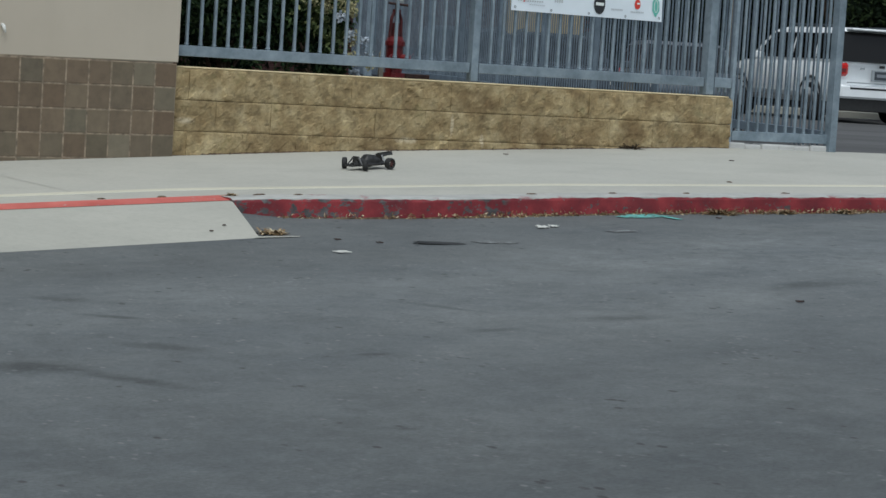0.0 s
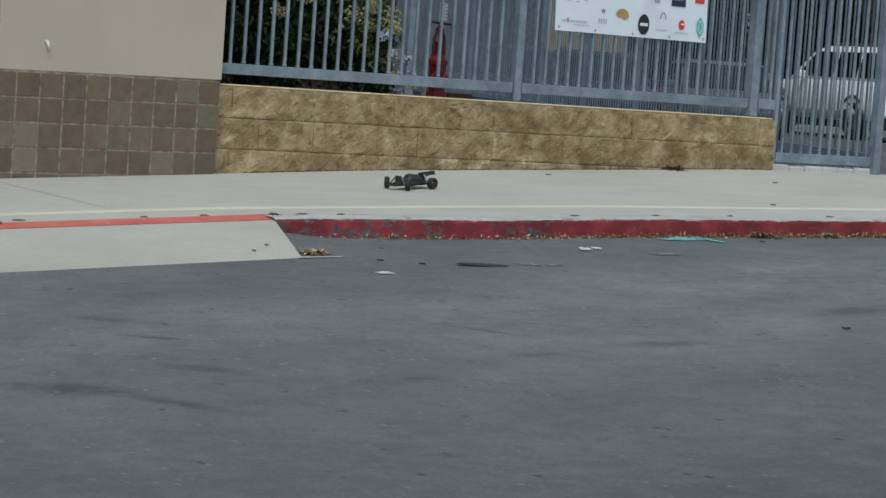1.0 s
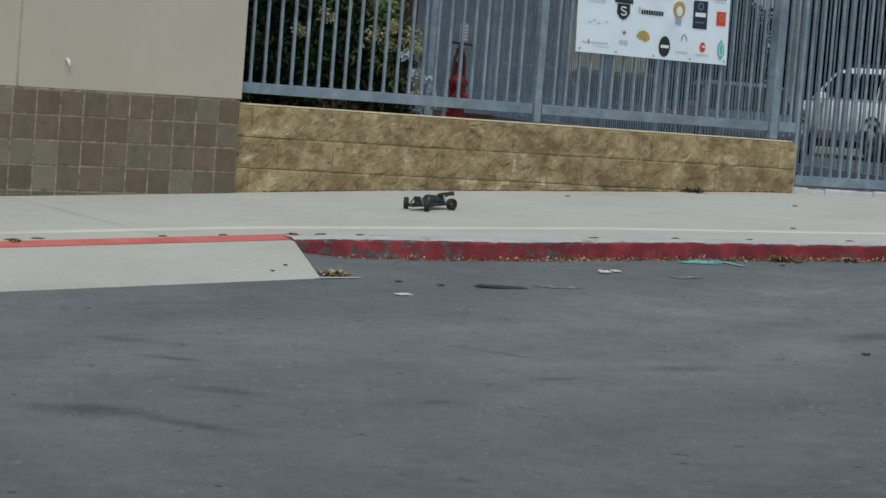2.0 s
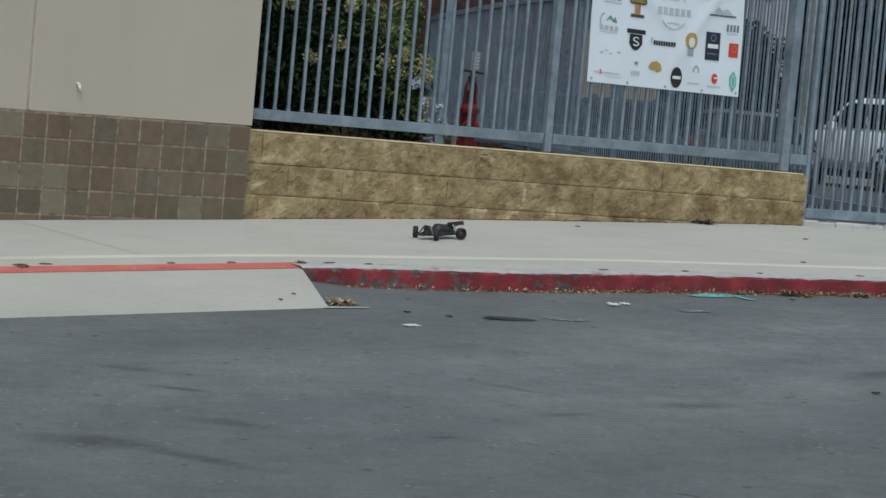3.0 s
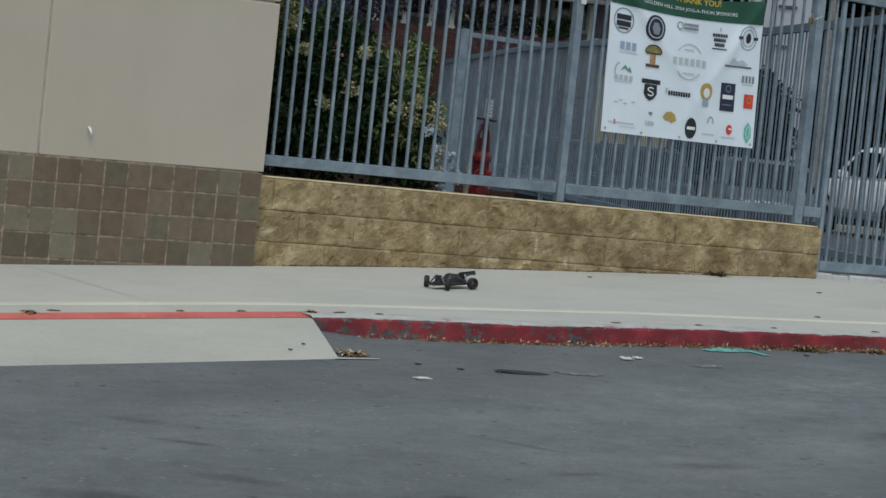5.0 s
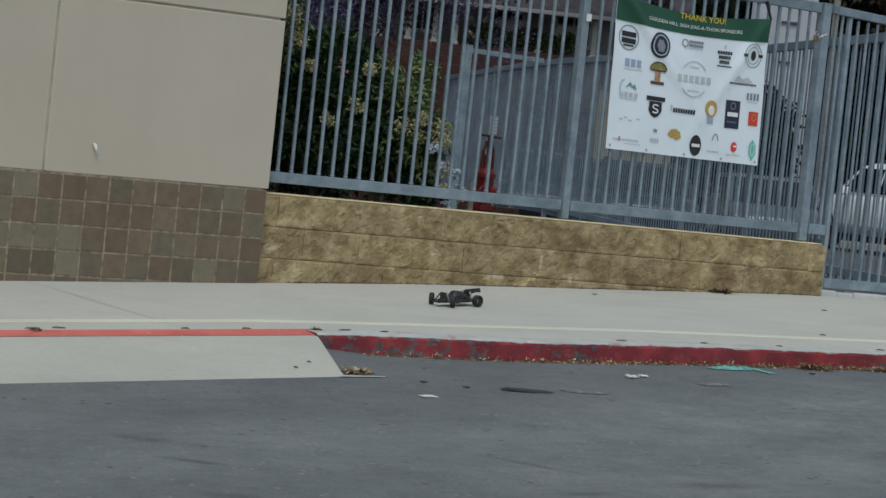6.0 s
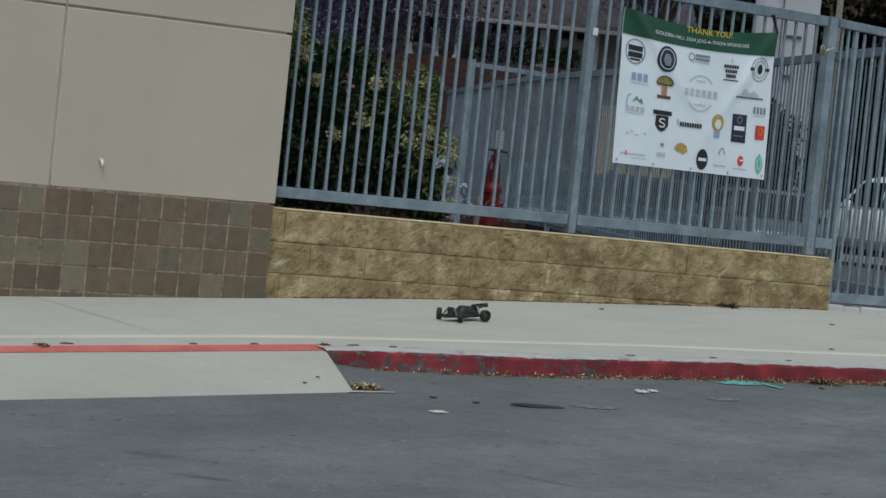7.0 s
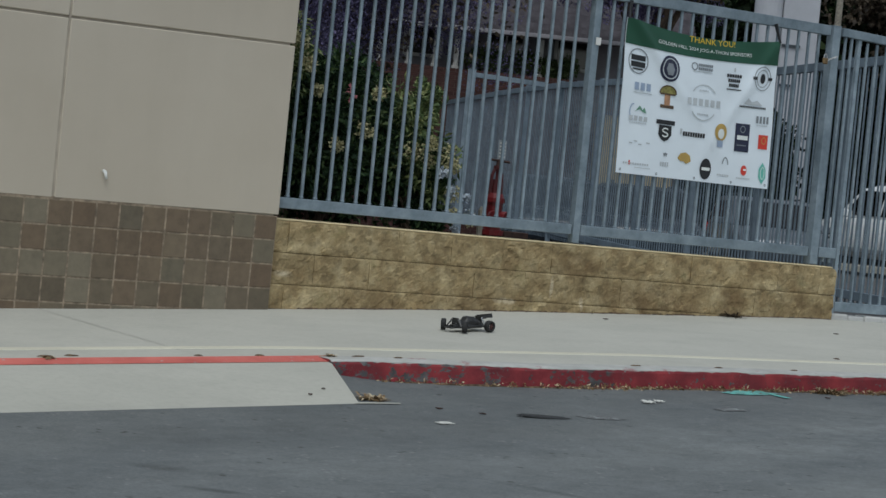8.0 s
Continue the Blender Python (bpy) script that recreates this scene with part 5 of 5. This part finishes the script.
def suv(at, heading, paint, label):
    ob = thing("suv", Matrix.Translation(at) @ Matrix.Rotation(heading, 4, "Z"), label, "car")
    bm = bmesh.new()
    loft(bm, [hull(0.06, 0.90, 0.46, 1.10), hull(0.0, 0.94, 0.44, 1.16), hull(0.25, 0.98, 0.40, 1.18), hull(1.6, 1.0, 0.36, 1.18), hull(3.3, 1.0, 0.36, 1.17),
              hull(4.1, 0.99, 0.36, 1.12), hull(4.75, 0.95, 0.36, 1.03), hull(5.05, 0.86, 0.42, 0.9), hull(5.12, 0.78, 0.48, 0.8)])
    part("body", bm, paint, ob, smooth=True)
    bm = bmesh.new()

    def cabin(x0, x1, half, z):
        return [(x0, -half, z), (x1, -half, z), (x1, half, z), (x0, half, z)]
    loft(bm, [cabin(0.04, 3.86, 0.93, 1.14), cabin(0.10, 3.45, 0.88, 1.42), cabin(0.22, 3.02, 0.79, 1.74), cabin(0.34, 2.6, 0.70, 1.82)])
    part("cabin", bm, paint, ob, bevel=0.03)
    # glass, a little proud of the cabin
    bm = bmesh.new()
    for q in ((0.065, 1.22, 0.10, 0.80), ):
        vs = [bm.verts.new(p) for p in ((-0.01, -0.925, 1.17), (-0.01, 0.925, 1.17), (0.165, 0.80, 1.74), (0.165, -0.80, 1.74))]
        bm.faces.new(vs)
        vs2 = [bm.verts.new(Vector(v.co) + Vector((0.05, 0, 0))) for v in vs]
        for i in range(4):
            bm.faces.new((vs[i], vs[(i + 1) % 4], vs2[(i + 1) % 4], vs2[i]))
    part("rear_window", bm, GLASS_DARK, ob)
    for s in (-1, 1):
        for x0, x1, t0, t1 in ((0.22, 0.95, 0.38, 0.98), (1.02, 1.92, 1.05, 1.92), (1.99, 3.5, 1.99, 2.9)):
            bm = bmesh.new()
            vs = [bm.verts.new((a, s * (0.93 if z < 1.3 else 0.815) , z)) for a, z in ((x0, 1.2), (x1, 1.2), (t1, 1.7), (t0, 1.7))]
            bm.faces.new(vs)
            vs2 = [bm.verts.new(Vector(v.co) - Vector((0, s * 0.04, 0))) for v in vs]
            for i in range(4):
                bm.faces.new((vs[i], vs[(i + 1) % 4], vs2[(i + 1) % 4], vs2[i]))
            part("side_window", bm, GLASS_DARK, ob)
        bm = bmesh.new()
        box(bm, (0.07, s * 0.84, 1.02), (0.2, 0.25, 0.26))
        lamp = part("tail_light", bm, LENS_RED, ob, "red tail light", bevel=0.05)
        bm = bmesh.new()
        box(bm, (-0.032, s * 0.83, 1.0), (0.012, 0.1, 0.07))
        part("reflector", bm, RED_IRON, lamp, bevel=0.004)
        bm = bmesh.new()
        tube(bm, (0.5, s * 0.62, 1.86), (2.5, s * 0.62, 1.87), 0.02, 0.02, 8)
        for x in (0.55, 1.5, 2.45):
            box(bm, (x, s * 0.62, 1.83), (0.08, 0.03, 0.05))
        part("roof_rail", bm, DARK_STEEL, ob)
        for x in (0.98, 4.05):
            wheel(ob, x, s * 0.86, 0.38, 0.26, s)
        for x in (0.98, 4.05):
            bm = bmesh.new()
            n = 16
            for i in range(n):
                a, b = math.pi * i / n, math.pi * (i + 1) / n
                tube(bm, (x + 0.45 * math.cos(a), s * 0.985, 0.40 + 0.45 * math.sin(a)), (x + 0.45 * math.cos(b), s * 0.985, 0.40 + 0.45 * math.sin(b)), 0.03, n=6)
            part("wheel_arch", bm, BLACK_PLASTIC, ob)
        bm = bmesh.new()
        box(bm, (2.5, s * 1.0, 0.5), (2.1, 0.05, 0.1))
        part("side_step", bm, TRIM_GREY, ob, bevel=0.01)
        bm = bmesh.new()
        box(bm, (3.1, s * 1.06, 1.22), (0.14, 0.2, 0.16))
        part("mirror", bm, paint, ob, bevel=0.03)
    bm = bmesh.new()
    box(bm, (-0.02, 0, 0.60), (0.22, 1.86, 0.26))
    box(bm, (-0.10, 0, 0.70), (0.1, 1.5, 0.05))
    part("bumper", bm, paint, ob, bevel=0.04)
    bm = bmesh.new()
    box(bm, (-0.122, 0, 0.665), (0.02, 1.45, 0.035))
    part("bumper_trim", bm, BLACK_PLASTIC, ob)
    bm = bmesh.new()
    box(bm, (-0.01, 0, 0.93), (0.03, 0.44, 0.22))
    part("plate_recess", bm, TRIM_GREY, ob, bevel=0.008)
    bm = bmesh.new()
    box(bm, (-0.03, 0, 0.93), (0.015, 0.32, 0.155))
    part("number_plate", bm, DARK_STEEL, ob, "dark number plate")
    bm = bmesh.new()
    box(bm, (-0.04, 0, 0.93), (0.008, 0.24, 0.06))
    part("plate_mark", bm, INK["grey"], ob)
    bm = bmesh.new()
    box(bm, (-0.005, 0.42, 1.05), (0.012, 0.09, 0.035))
    box(bm, (-0.005, -0.5, 1.07), (0.012, 0.05, 0.05))
    part("badge", bm, TRIM_GREY, ob)
    bm = bmesh.new()
    box(bm, (-0.13, 0, 0.775), (0.03, 1.6, 0.02))
    part("bumper_step", bm, TRIM_GREY, ob)
    # black valance, deepened to stand in for the shadow under the bumper
    bm = bmesh.new()
    box(bm, (0.05, 0, 0.36), (0.16, 1.74, 0.26))
    part("rear_valance_shadow", bm, BLACK_PLASTIC, ob, bevel=0.02)
    bm = bmesh.new()
    bm.faces.new([bm.verts.new(p) for p in ((3.87, -0.84, 1.17), (3.87, 0.84, 1.17), (3.07, 0.72, 1.73), (3.07, -0.72, 1.73))])
    part("windscreen", bm, GLASS_DARK, ob)
    for s in (-1, 1):
        bm = bmesh.new()
        box(bm, (4.98, s * 0.7, 0.78), (0.16, 0.3, 0.13))
        part("headlight", bm, WHITE_PAINT, ob, "clear headlight", bevel=0.03)
    bm = bmesh.new()
    box(bm, (0.16, 0, 1.79), (0.3, 1.36, 0.045))
    part("spoiler", bm, paint, ob, bevel=0.015)
    bm = bmesh.new()
    tube(bm, (0.02, 0.0, 1.2), (0.05, -0.35, 1.26), 0.012, 0.008, 6)
    box(bm, (-0.005, 0, 1.10), (0.03, 0.1, 0.05))
    part("wiper", bm, BLACK_PLASTIC, ob)
    bm = bmesh.new()
    box(bm, (2.55, 0, 0.34), (4.7, 1.66, 0.2))
    part("underbody", bm, BLACK_PLASTIC, ob)
    return ob


big_suv = suv(far(45.7, 9.48) + Vector((0.956, -0.292, 0)) * 1.04, radians(73.0), CAR_WHITE, "silver white SUV parked on the lot")
big_suv.scale = (1.06, 1.06, 1.06)
DARK_PAINT = plain("dark blue grey car paint", srgb(40, 46, 54), 0.25, vary=0.03)
GREY_PAINT = plain("dark silver grey car paint", srgb(92, 98, 104), 0.3, 0.2, vary=0.03)
for depth, side, paint, what in ((38.6, 1.6, DARK_PAINT, "low dark car parked behind the steel fence"), (39.4, 3.12, DARK_PAINT, "low dark car parked behind the steel fence"),
                                 (40.6, 5.35, GREY_PAINT, "low grey car parked behind the steel fence")):
    low_car = suv(far(depth, side), radians(235.7), paint, what)
    low_car.scale = (0.82, 0.86, 0.72)

# ---- toy buggy standing on the pavement ----
BUG = Vector((0.75, -1.06, 0))
BUG.z = pave_z(BUG.x, BUG.y) + 0.003
fwd = (-SIDE * math.cos(radians(47)) - AHEAD * math.sin(radians(47)))
up = Vector((-0.05, -0.02, 1)).normalized()
fwd = (fwd - up * fwd.dot(up)).normalized()
side = up.cross(fwd)
stance = Matrix(((fwd.x, side.x, up.x, BUG.x), (fwd.y, side.y, up.y, BUG.y), (fwd.z, side.z, up.z, BUG.z), (0, 0, 0, 1)))
buggy = thing("toy_buggy", stance @ Matrix.Scale(0.8, 4),
              "small black radio-controlled buggy with rear wing", "toy car")
bm = bmesh.new()
loft(bm, [[(x, y, z) for y, z in ((-w, 0.026), (-w * 1.15, 0.04), (-w * 0.7, 0.04 + h), (w * 0.7, 0.04 + h), (w * 1.15, 0.04), (w, 0.026))]
          for x, w, h in ((-0.155, 0.03, 0.02), (-0.11, 0.05, 0.026), (0.02, 0.055, 0.022), (0.1, 0.04, 0.018), (0.165, 0.022, 0.012))])
part("chassis", bm, BLACK_PLASTIC, buggy)
bm = bmesh.new()
loft(bm, [[(x, y, z) for y, z in ((-w, 0.05), (-w, 0.05 + h * 0.5), (-w * 0.55, 0.05 + h), (w * 0.55, 0.05 + h), (w, 0.05 + h * 0.5), (w, 0.05))]
          for x, w, h in ((-0.12, 0.036, 0.024), (-0.07, 0.055, 0.044), (-0.02, 0.054, 0.06), (0.02, 0.046, 0.056), (0.05, 0.042, 0.03), (0.10, 0.034, 0.022), (0.14, 0.02, 0.012))])
part("body_shell", bm, SHELL, buggy, "dark scuffed body shell", bevel=0.003)
for x, s in ((0.135, 1), (0.135, -1), (-0.135, 1), (-0.135, -1)):
    w = wheel(buggy, x, s * 0.108, 0.043, 0.034 if x > 0 else 0.042, s)
    if x > 0:
        w.rotation_euler = (0, 0, radians(38))
    bm = bmesh.new()
    tube(bm, (x * 0.86, s * 0.025, 0.03), (x, s * 0.092, 0.038), 0.005, 0.004, 6)
    tube(bm, (x * 1.08, s * 0.025, 0.03), (x, s * 0.092, 0.038), 0.005, 0.004, 6)
    part("suspension_arm", bm, BLACK_PLASTIC, buggy)
    bm = bmesh.new()
    tube(bm, (x * 0.93, s * 0.03, 0.10 if x < 0 else 0.092), (x * 0.98, s * 0.072, 0.04), 0.007, 0.006, 8)
    part("shock_absorber", bm, ALLOY if x < 0 else GREY_PLASTIC, buggy, "bare metal shock absorber" if x < 0 else "")
for x, h in ((0.122, 0.07), (-0.125, 0.078)):
    bm = bmesh.new()
    box(bm, (x, 0, 0.03 + h / 2), (0.006, 0.08, h), taper=0.2)
    part("shock_tower", bm, BLACK_PLASTIC, buggy, bevel=0.001)
wing = bpy.data.objects.new("wing", None)
scene.collection.objects.link(wing)
wing.parent = buggy
wing.location, wing.rotation_euler = (0, 0.02, -0.007), (radians(11), 0, 0)
bm = bmesh.new()
box(bm, (-0.155, 0, 0.106), (0.07, 0.15, 0.005), Matrix.Translation((-0.155, 0, 0.106)) @ Matrix.Rotation(radians(20), 4, "Y") @ Matrix.Translation((0.155, 0, -0.106)))
box(bm, (-0.19, 0, 0.122), (0.012, 0.15, 0.014))
part("blade", bm, BLACK_PLASTIC, wing, bevel=0.001)
for s in (-1, 1):
    bm = bmesh.new()
    box(bm, (-0.16, s * 0.077, 0.107), (0.07, 0.004, 0.02))
    part("end_plate", bm, BLACK_PLASTIC, wing, bevel=0.001)
    bm = bmesh.new()
    tube(bm, (-0.13, s * 0.02, 0.07), (-0.15, s * 0.025, 0.105), 0.004, 0.004, 6)
    part("wing_strut", bm, GREY_PLASTIC, wing)
bm = bmesh.new()
box(bm, (0.19, 0, 0.032), (0.03, 0.08, 0.012))
part("bumper", bm, BLACK_PLASTIC, buggy, bevel=0.004)

# ---- street marks and litter ----


def patch(name, pts, mat, label, category, lift=0.003, wob=0.01, seed=0):
    """A thin flat mark on the road with an uneven outline."""
    bm = bmesh.new()
    loop = []
    for i, (x, y) in enumerate(pts):
        x2, y2 = pts[(i + 1) % len(pts)]
        for s in (0, 0.25, 0.5, 0.75):
            px, py = x + (x2 - x) * s, y + (y2 - y) * s
            px += wob * noise.noise((px * 17 + seed, py * 17, 0))
            py += wob * noise.noise((px * 17, py * 17 + seed, 5))
            loop.append(bm.verts.new((px, py, road_z(px) + lift)))
    f = bm.faces.new(loop)
    bmesh.ops.triangulate(bm, faces=[f])
    return solid(name, bm, mat, label, category)


def mark_mat(name, c, cover):
    k = Mat(name, 0.85)
    a = k.ramp(k.noise(30, 4, 0.7), [(cover - 0.08, 0.0), (cover + 0.04, 1.0)])
    base = k.ramp(k.noise(95, 3, 0.7), [(0.3, grey(0.085)), (0.72, grey(0.145, (0.95, 1, 1.03)))])
    k.color(k.mix(a, c, base)).bump(k.noise(110, 3), 0.5, 0.005)
    return k.m


CYAN = mark_mat("turquoise marking paint", srgb(104, 180, 172), 0.57)
CHALK = mark_mat("worn white paint", srgb(146, 152, 153), 0.455)
patch("paint_mark", [(1.20, -2.86), (1.36, -2.78), (1.50, -2.82), (1.54, -2.94), (1.36, -2.98), (1.22, -2.93)], CYAN, "turquoise spray paint mark on the asphalt", "paint mark", seed=1)
patch("paint_mark", [(1.49, -2.68), (1.53, -2.69), (1.50, -2.88), (1.46, -3.13), (1.42, -3.12), (1.46, -2.9)], CYAN, "turquoise spray paint mark on the asphalt", "paint mark", 0.005, seed=2)
patch("paint_mark", [(0.64, -3.43), (0.74, -3.41), (0.82, -3.47), (0.78, -3.53), (0.66, -3.51)], CHALK, "worn whitish smear on the asphalt", "paint mark", seed=3)
patch("paint_mark", [(-0.30, -3.52), (-0.18, -3.56), (-0.10, -3.68), (-0.18, -3.7), (-0.28, -3.62)], CHALK, "worn whitish smear on the asphalt", "paint mark", seed=4)
cover = thing("valve_cover", Matrix.Translation((-0.48, -3.54, road_z(-0.48))) @ Matrix.Rotation(radians(-26), 4, "Z") @ Matrix.Diagonal((0.88, 0.4, 1, 1)), "round dark iron valve cover set in the street", "valve cover")
bm = bmesh.new()
tube(bm, (0, 0, -0.02), (0, 0, 0.006), 0.135, 0.13, 28)
part("lid", bm, LID_IRON, cover)
bm = bmesh.new()
n = 28
for i in range(n):
    a, b = 2 * math.pi * i / n, 2 * math.pi * (i + 1) / n
    q = [(r * math.cos(t), r * math.sin(t), z) for r, t, z in ((0.14, a, 0.006), (0.165, a, 0.002), (0.165, b, 0.002), (0.14, b, 0.006))]
    bm.faces.new([bm.verts.new(p) for p in q])
part("rim", bm, LID_IRON, cover)

def scrap(x, y, w, d, h, mat, label, seed):
    on_apron = apron_foot(x) < y < -2.17 and x < apron_right(y)
    ground = apron_z(x, y) if on_apron else road_z(x) if y < kerb_y(x) else pave_z(x, y)
    ob = thing("litter", (x, y, ground), label, "litter", "litter on the ground")
    bm = bmesh.new()
    bmesh.ops.create_grid(bm, x_segments=4, y_segments=3, size=0.5)
    for v in bm.verts:
        v.co = Vector((v.co.x * w * (1 + 0.3 * noise.noise((v.co.y * 5, seed, 0))), v.co.y * d, 0.003 + h * abs(noise.noise((v.co.x * 2.5 + seed, v.co.y * 3, 1))) * 1.6))
    geom = bmesh.ops.extrude_face_region(bm, geom=bm.faces[:])
    for v in [g for g in geom["geom"] if isinstance(g, bmesh.types.BMVert)]:
        v.co.z += 0.004
    part("scrap", bm, mat, ob)


PAPER = plain("dirty white paper", srgb(206, 206, 200), 0.8, vary=0.1, scale=20)
scrap(-1.13, -3.65, 0.07, 0.05, 0.003, PAPER, "crumpled white paper scrap on the asphalt", 1.0)
scrap(0.43, -3.18, 0.07, 0.05, 0.012, PAPER, "small pale crumpled scrap on the asphalt", 2.0)
scrap(0.52, -3.16, 0.05, 0.04, 0.01, PAPER, "small pale crumpled scrap on the asphalt", 3.0)
for i, (x, y) in enumerate(((1.72, -3.13), (-0.4, -5.9), (-0.75, -3.4), (-0.86, -3.2), (3.83, -0.97), (2.35, -0.35))):
    scrap(x, y, 0.03, 0.022, 0.004, BROWN_IRON, "small dark leaf lying flat", 5.0 + i)

for i, (x, y) in enumerate(((-1.33, -2.79), (-1.20, -2.69), (-1.09, -2.81))):
    scrap(x, y, 0.016, 0.014, 0.003, BROWN_IRON, "tiny dark leaf bit on the pale apron", 20.0 + i)

# tooled joint across the pavement
JOINT = concrete("dirty joint", 0.38, 0.44, (1.0, 0.99, 0.89))
for jx in (-1.52, 8.2, -6.3):
    strip([jx, jx + 0.006], lambda x: span(-2.03 if jx < 0 else kerb_y(jx) + 0.15, -0.02, 8), lambda x, y: pave_z(x, y) + 0.0015, "pavement_joint", JOINT,
          label="dirty tooled joint across the pavement", category="joint", kind="structure")



def dirt_line(name, xs, back_y, z_of, wide, seed, mat, label):
    """A low ragged bank of dirt swept against an upright face."""
    bm = bmesh.new()
    rows = []
    for x in xs:
        w = wide * max(0.12, 0.55 + 0.9 * noise.noise((x * 3.1, seed, 0)) + 0.35 * noise.noise((x * 17, seed, 4)))
        h = 0.016 * max(0.15, 0.6 + noise.noise((x * 5.3, seed, 8)))
        y = back_y(x)
        rows.append([bm.verts.new((x, y + 0.012, z_of(x, y) + h)), bm.verts.new((x, y - w * 0.4, z_of(x, y) + h * 0.6)), bm.verts.new((x, y - w, z_of(x, y) - 0.002))])
    for a, b in zip(rows, rows[1:]):
        for i in range(2):
            bm.faces.new((a[i], b[i], b[i + 1], a[i + 1]))
    return solid(name, bm, mat, label, "dirt", kind="stuff")


k = Mat("gutter dirt", 0.98)
c = k.ramp(k.noise(45, 5, 0.7), [(0.3, srgb(46, 38, 32)), (0.48, srgb(84, 68, 54)), (0.62, srgb(122, 102, 78)), (0.72, srgb(170, 154, 128))])
k.color(c).bump(k.noise(80, 4, 0.7), 0.9, 0.01)
DIRT = k.m
dirt_line("gutter_dirt", span(-0.5, 8.5, 420), lambda x: kerb_y(x) - 0.012, lambda x, y: road_z(x), 0.032, 2.0, DIRT, "brown dirt swept against the kerb's foot")
dirt_line("wall_dirt", span(0.02, 4.72, 260), lambda x: 0.028, lambda x, y: pave_z(x, y), 0.014, 6.0, DIRT, "thin brown dirt along the wall's foot")

# leaf litter and dry grass along the kerb
rng = np.random.default_rng(71)
spots = []
for i in range(1500):
    x = rng.uniform(-0.6, 8.0)
    dens = (0.35 if x > 1.2 else 0.12) + 0.65 * max(0, noise.noise((x * 1.3, 3.3, 0)) + 0.3)
    if x > 0.6:
        dens += 0.25
    if rng.random() < dens:
        spots.append(((x, kerb_y(x) - 0.015 - abs(rng.normal()) * 0.026, road_z(x) + 0.006), 0.014))
lit = leaves("leaf_litter", spots, 5, 0.021, 0.007, 1.2, LITTER_LEAF, None, 72)
tagged(lit, "dry leaves and grass bits lying in the gutter", "leaf litter", kind="stuff")
MOUNDS = ((-2.34, -1.97, 0.05), (-2.2, -1.96, 0.045), (-1.52, -1.99, 0.03), (-1.18, -2.01, 0.035), (0.86, -2.53, 0.045), (1.35, -2.64, 0.035),
          (1.83, -2.73, 0.03), (2.5, -2.85, 0.04), (-0.43, -2.15, 0.035), (-0.63, -2.08, 0.05), (2.64, -2.22, 0.02))
bm = bmesh.new()
for i, (x, y, long) in enumerate(MOUNDS):
    rings = []
    for r, h in ((1.0, -0.003), (0.7, 0.0035), (0.35, 0.006)):
        rings.append([])
        for j in range(12):
            a = 2 * math.pi * j / 12
            f = r * (1 + 0.35 * noise.noise((math.cos(a) * 1.7 + i * 3, math.sin(a) * 1.7, r)))
            px, py = x + f * long * math.cos(a), y + f * 0.024 * math.sin(a)
            rings[-1].append(bm.verts.new((px, py, pave_z(px, py) + h * (1 + 0.6 * noise.noise((px * 40, py * 40, i))))))
    for p, q in zip(rings, rings[1:]):
        for j in range(12):
            bm.faces.new((p[j], p[(j + 1) % 12], q[(j + 1) % 12], q[j]))
    bm.faces.new(rings[-1])
solid("crack_dirt", bm, DIRT, "small brown heaps of dirt caught in the pavement joint", "dirt", kind="stuff")

spots = [((x, 0.005 - abs(rng.normal()) * 0.008, pave_z(x, 0) + 0.003), 0.01) for x in np.concatenate([rng.uniform(0.2, 4.6, 40), rng.normal(3.1, 0.12, 12), rng.normal(4.3, 0.1, 10)])]
lit = leaves("wall_litter", spots, 6, 0.009, 0.006, 1.0, LEAF_BROWN, None, 74)
tagged(lit, "brown soil and leaf bits along the wall's foot", "leaf litter", kind="stuff")


def weed(x, y, z, r, n, seed, label, mat):
    ob = thing("dry_weed", (x, y, z), label, "weed", "weeds along the kerb and wall")
    rg = np.random.default_rng(seed)
    verts, faces = [], []
    for _ in range(n):
        a = rg.uniform(0, 6.28)
        l = r * rg.uniform(0.5, 1.3)
        d = np.array([math.cos(a), math.sin(a), rg.uniform(0.05, 0.55)])
        s = np.array([-math.sin(a), math.cos(a), 0]) * 0.005
        b = np.array([rg.normal() * r * 0.3, rg.normal() * r * 0.3, 0.0])
        i = len(verts)
        verts += [b - s, b + s, b + d * l * 0.6 + s, b + d * l * 0.6 - s, b + d * l + np.array([0, 0, -0.2 * l])]
        faces += [(i, i + 1, i + 2, i + 3), (i + 3, i + 2, i + 4)]
    me = bpy.data.meshes.new("tuft")
    me.from_pydata([tuple(v) for v in verts], [], faces)
    me.materials.append(mat)
    o = new("tuft", me)
    o.parent = ob


weed(-1.0, -2.84, road_z(-1.0), 0.075, 150, 81, "heap of dry straw at the apron's foot", LITTER_LEAF)
weed(1.95, kerb_y(1.95) - 0.04, road_z(1.95), 0.10, 160, 82, "dry weed tuft against the kerb", LITTER_LEAF)
weed(2.35, kerb_y(2.35) - 0.04, road_z(2.35), 0.07, 90, 83, "dry weed tuft against the kerb", LITTER_LEAF)
weed(2.75, kerb_y(2.75) - 0.04, road_z(2.75), 0.07, 90, 84, "dry weed tuft against the kerb", LITTER_LEAF)
weed(-0.79, -2.06, pave_z(-0.79, -2.06), 0.04, 40, 85, "small dry weed in the pavement joint", LITTER_LEAF)
weed(3.75, 0.0, pave_z(3.75, 0), 0.09, 80, 86, "dark dry weed at the wall's foot", LEAF_BROWN)
weed(-2.36, -2.04, pave_z(-2.36, -2.04), 0.04, 50, 87, "small dry weed in the pavement joint", LITTER_LEAF)
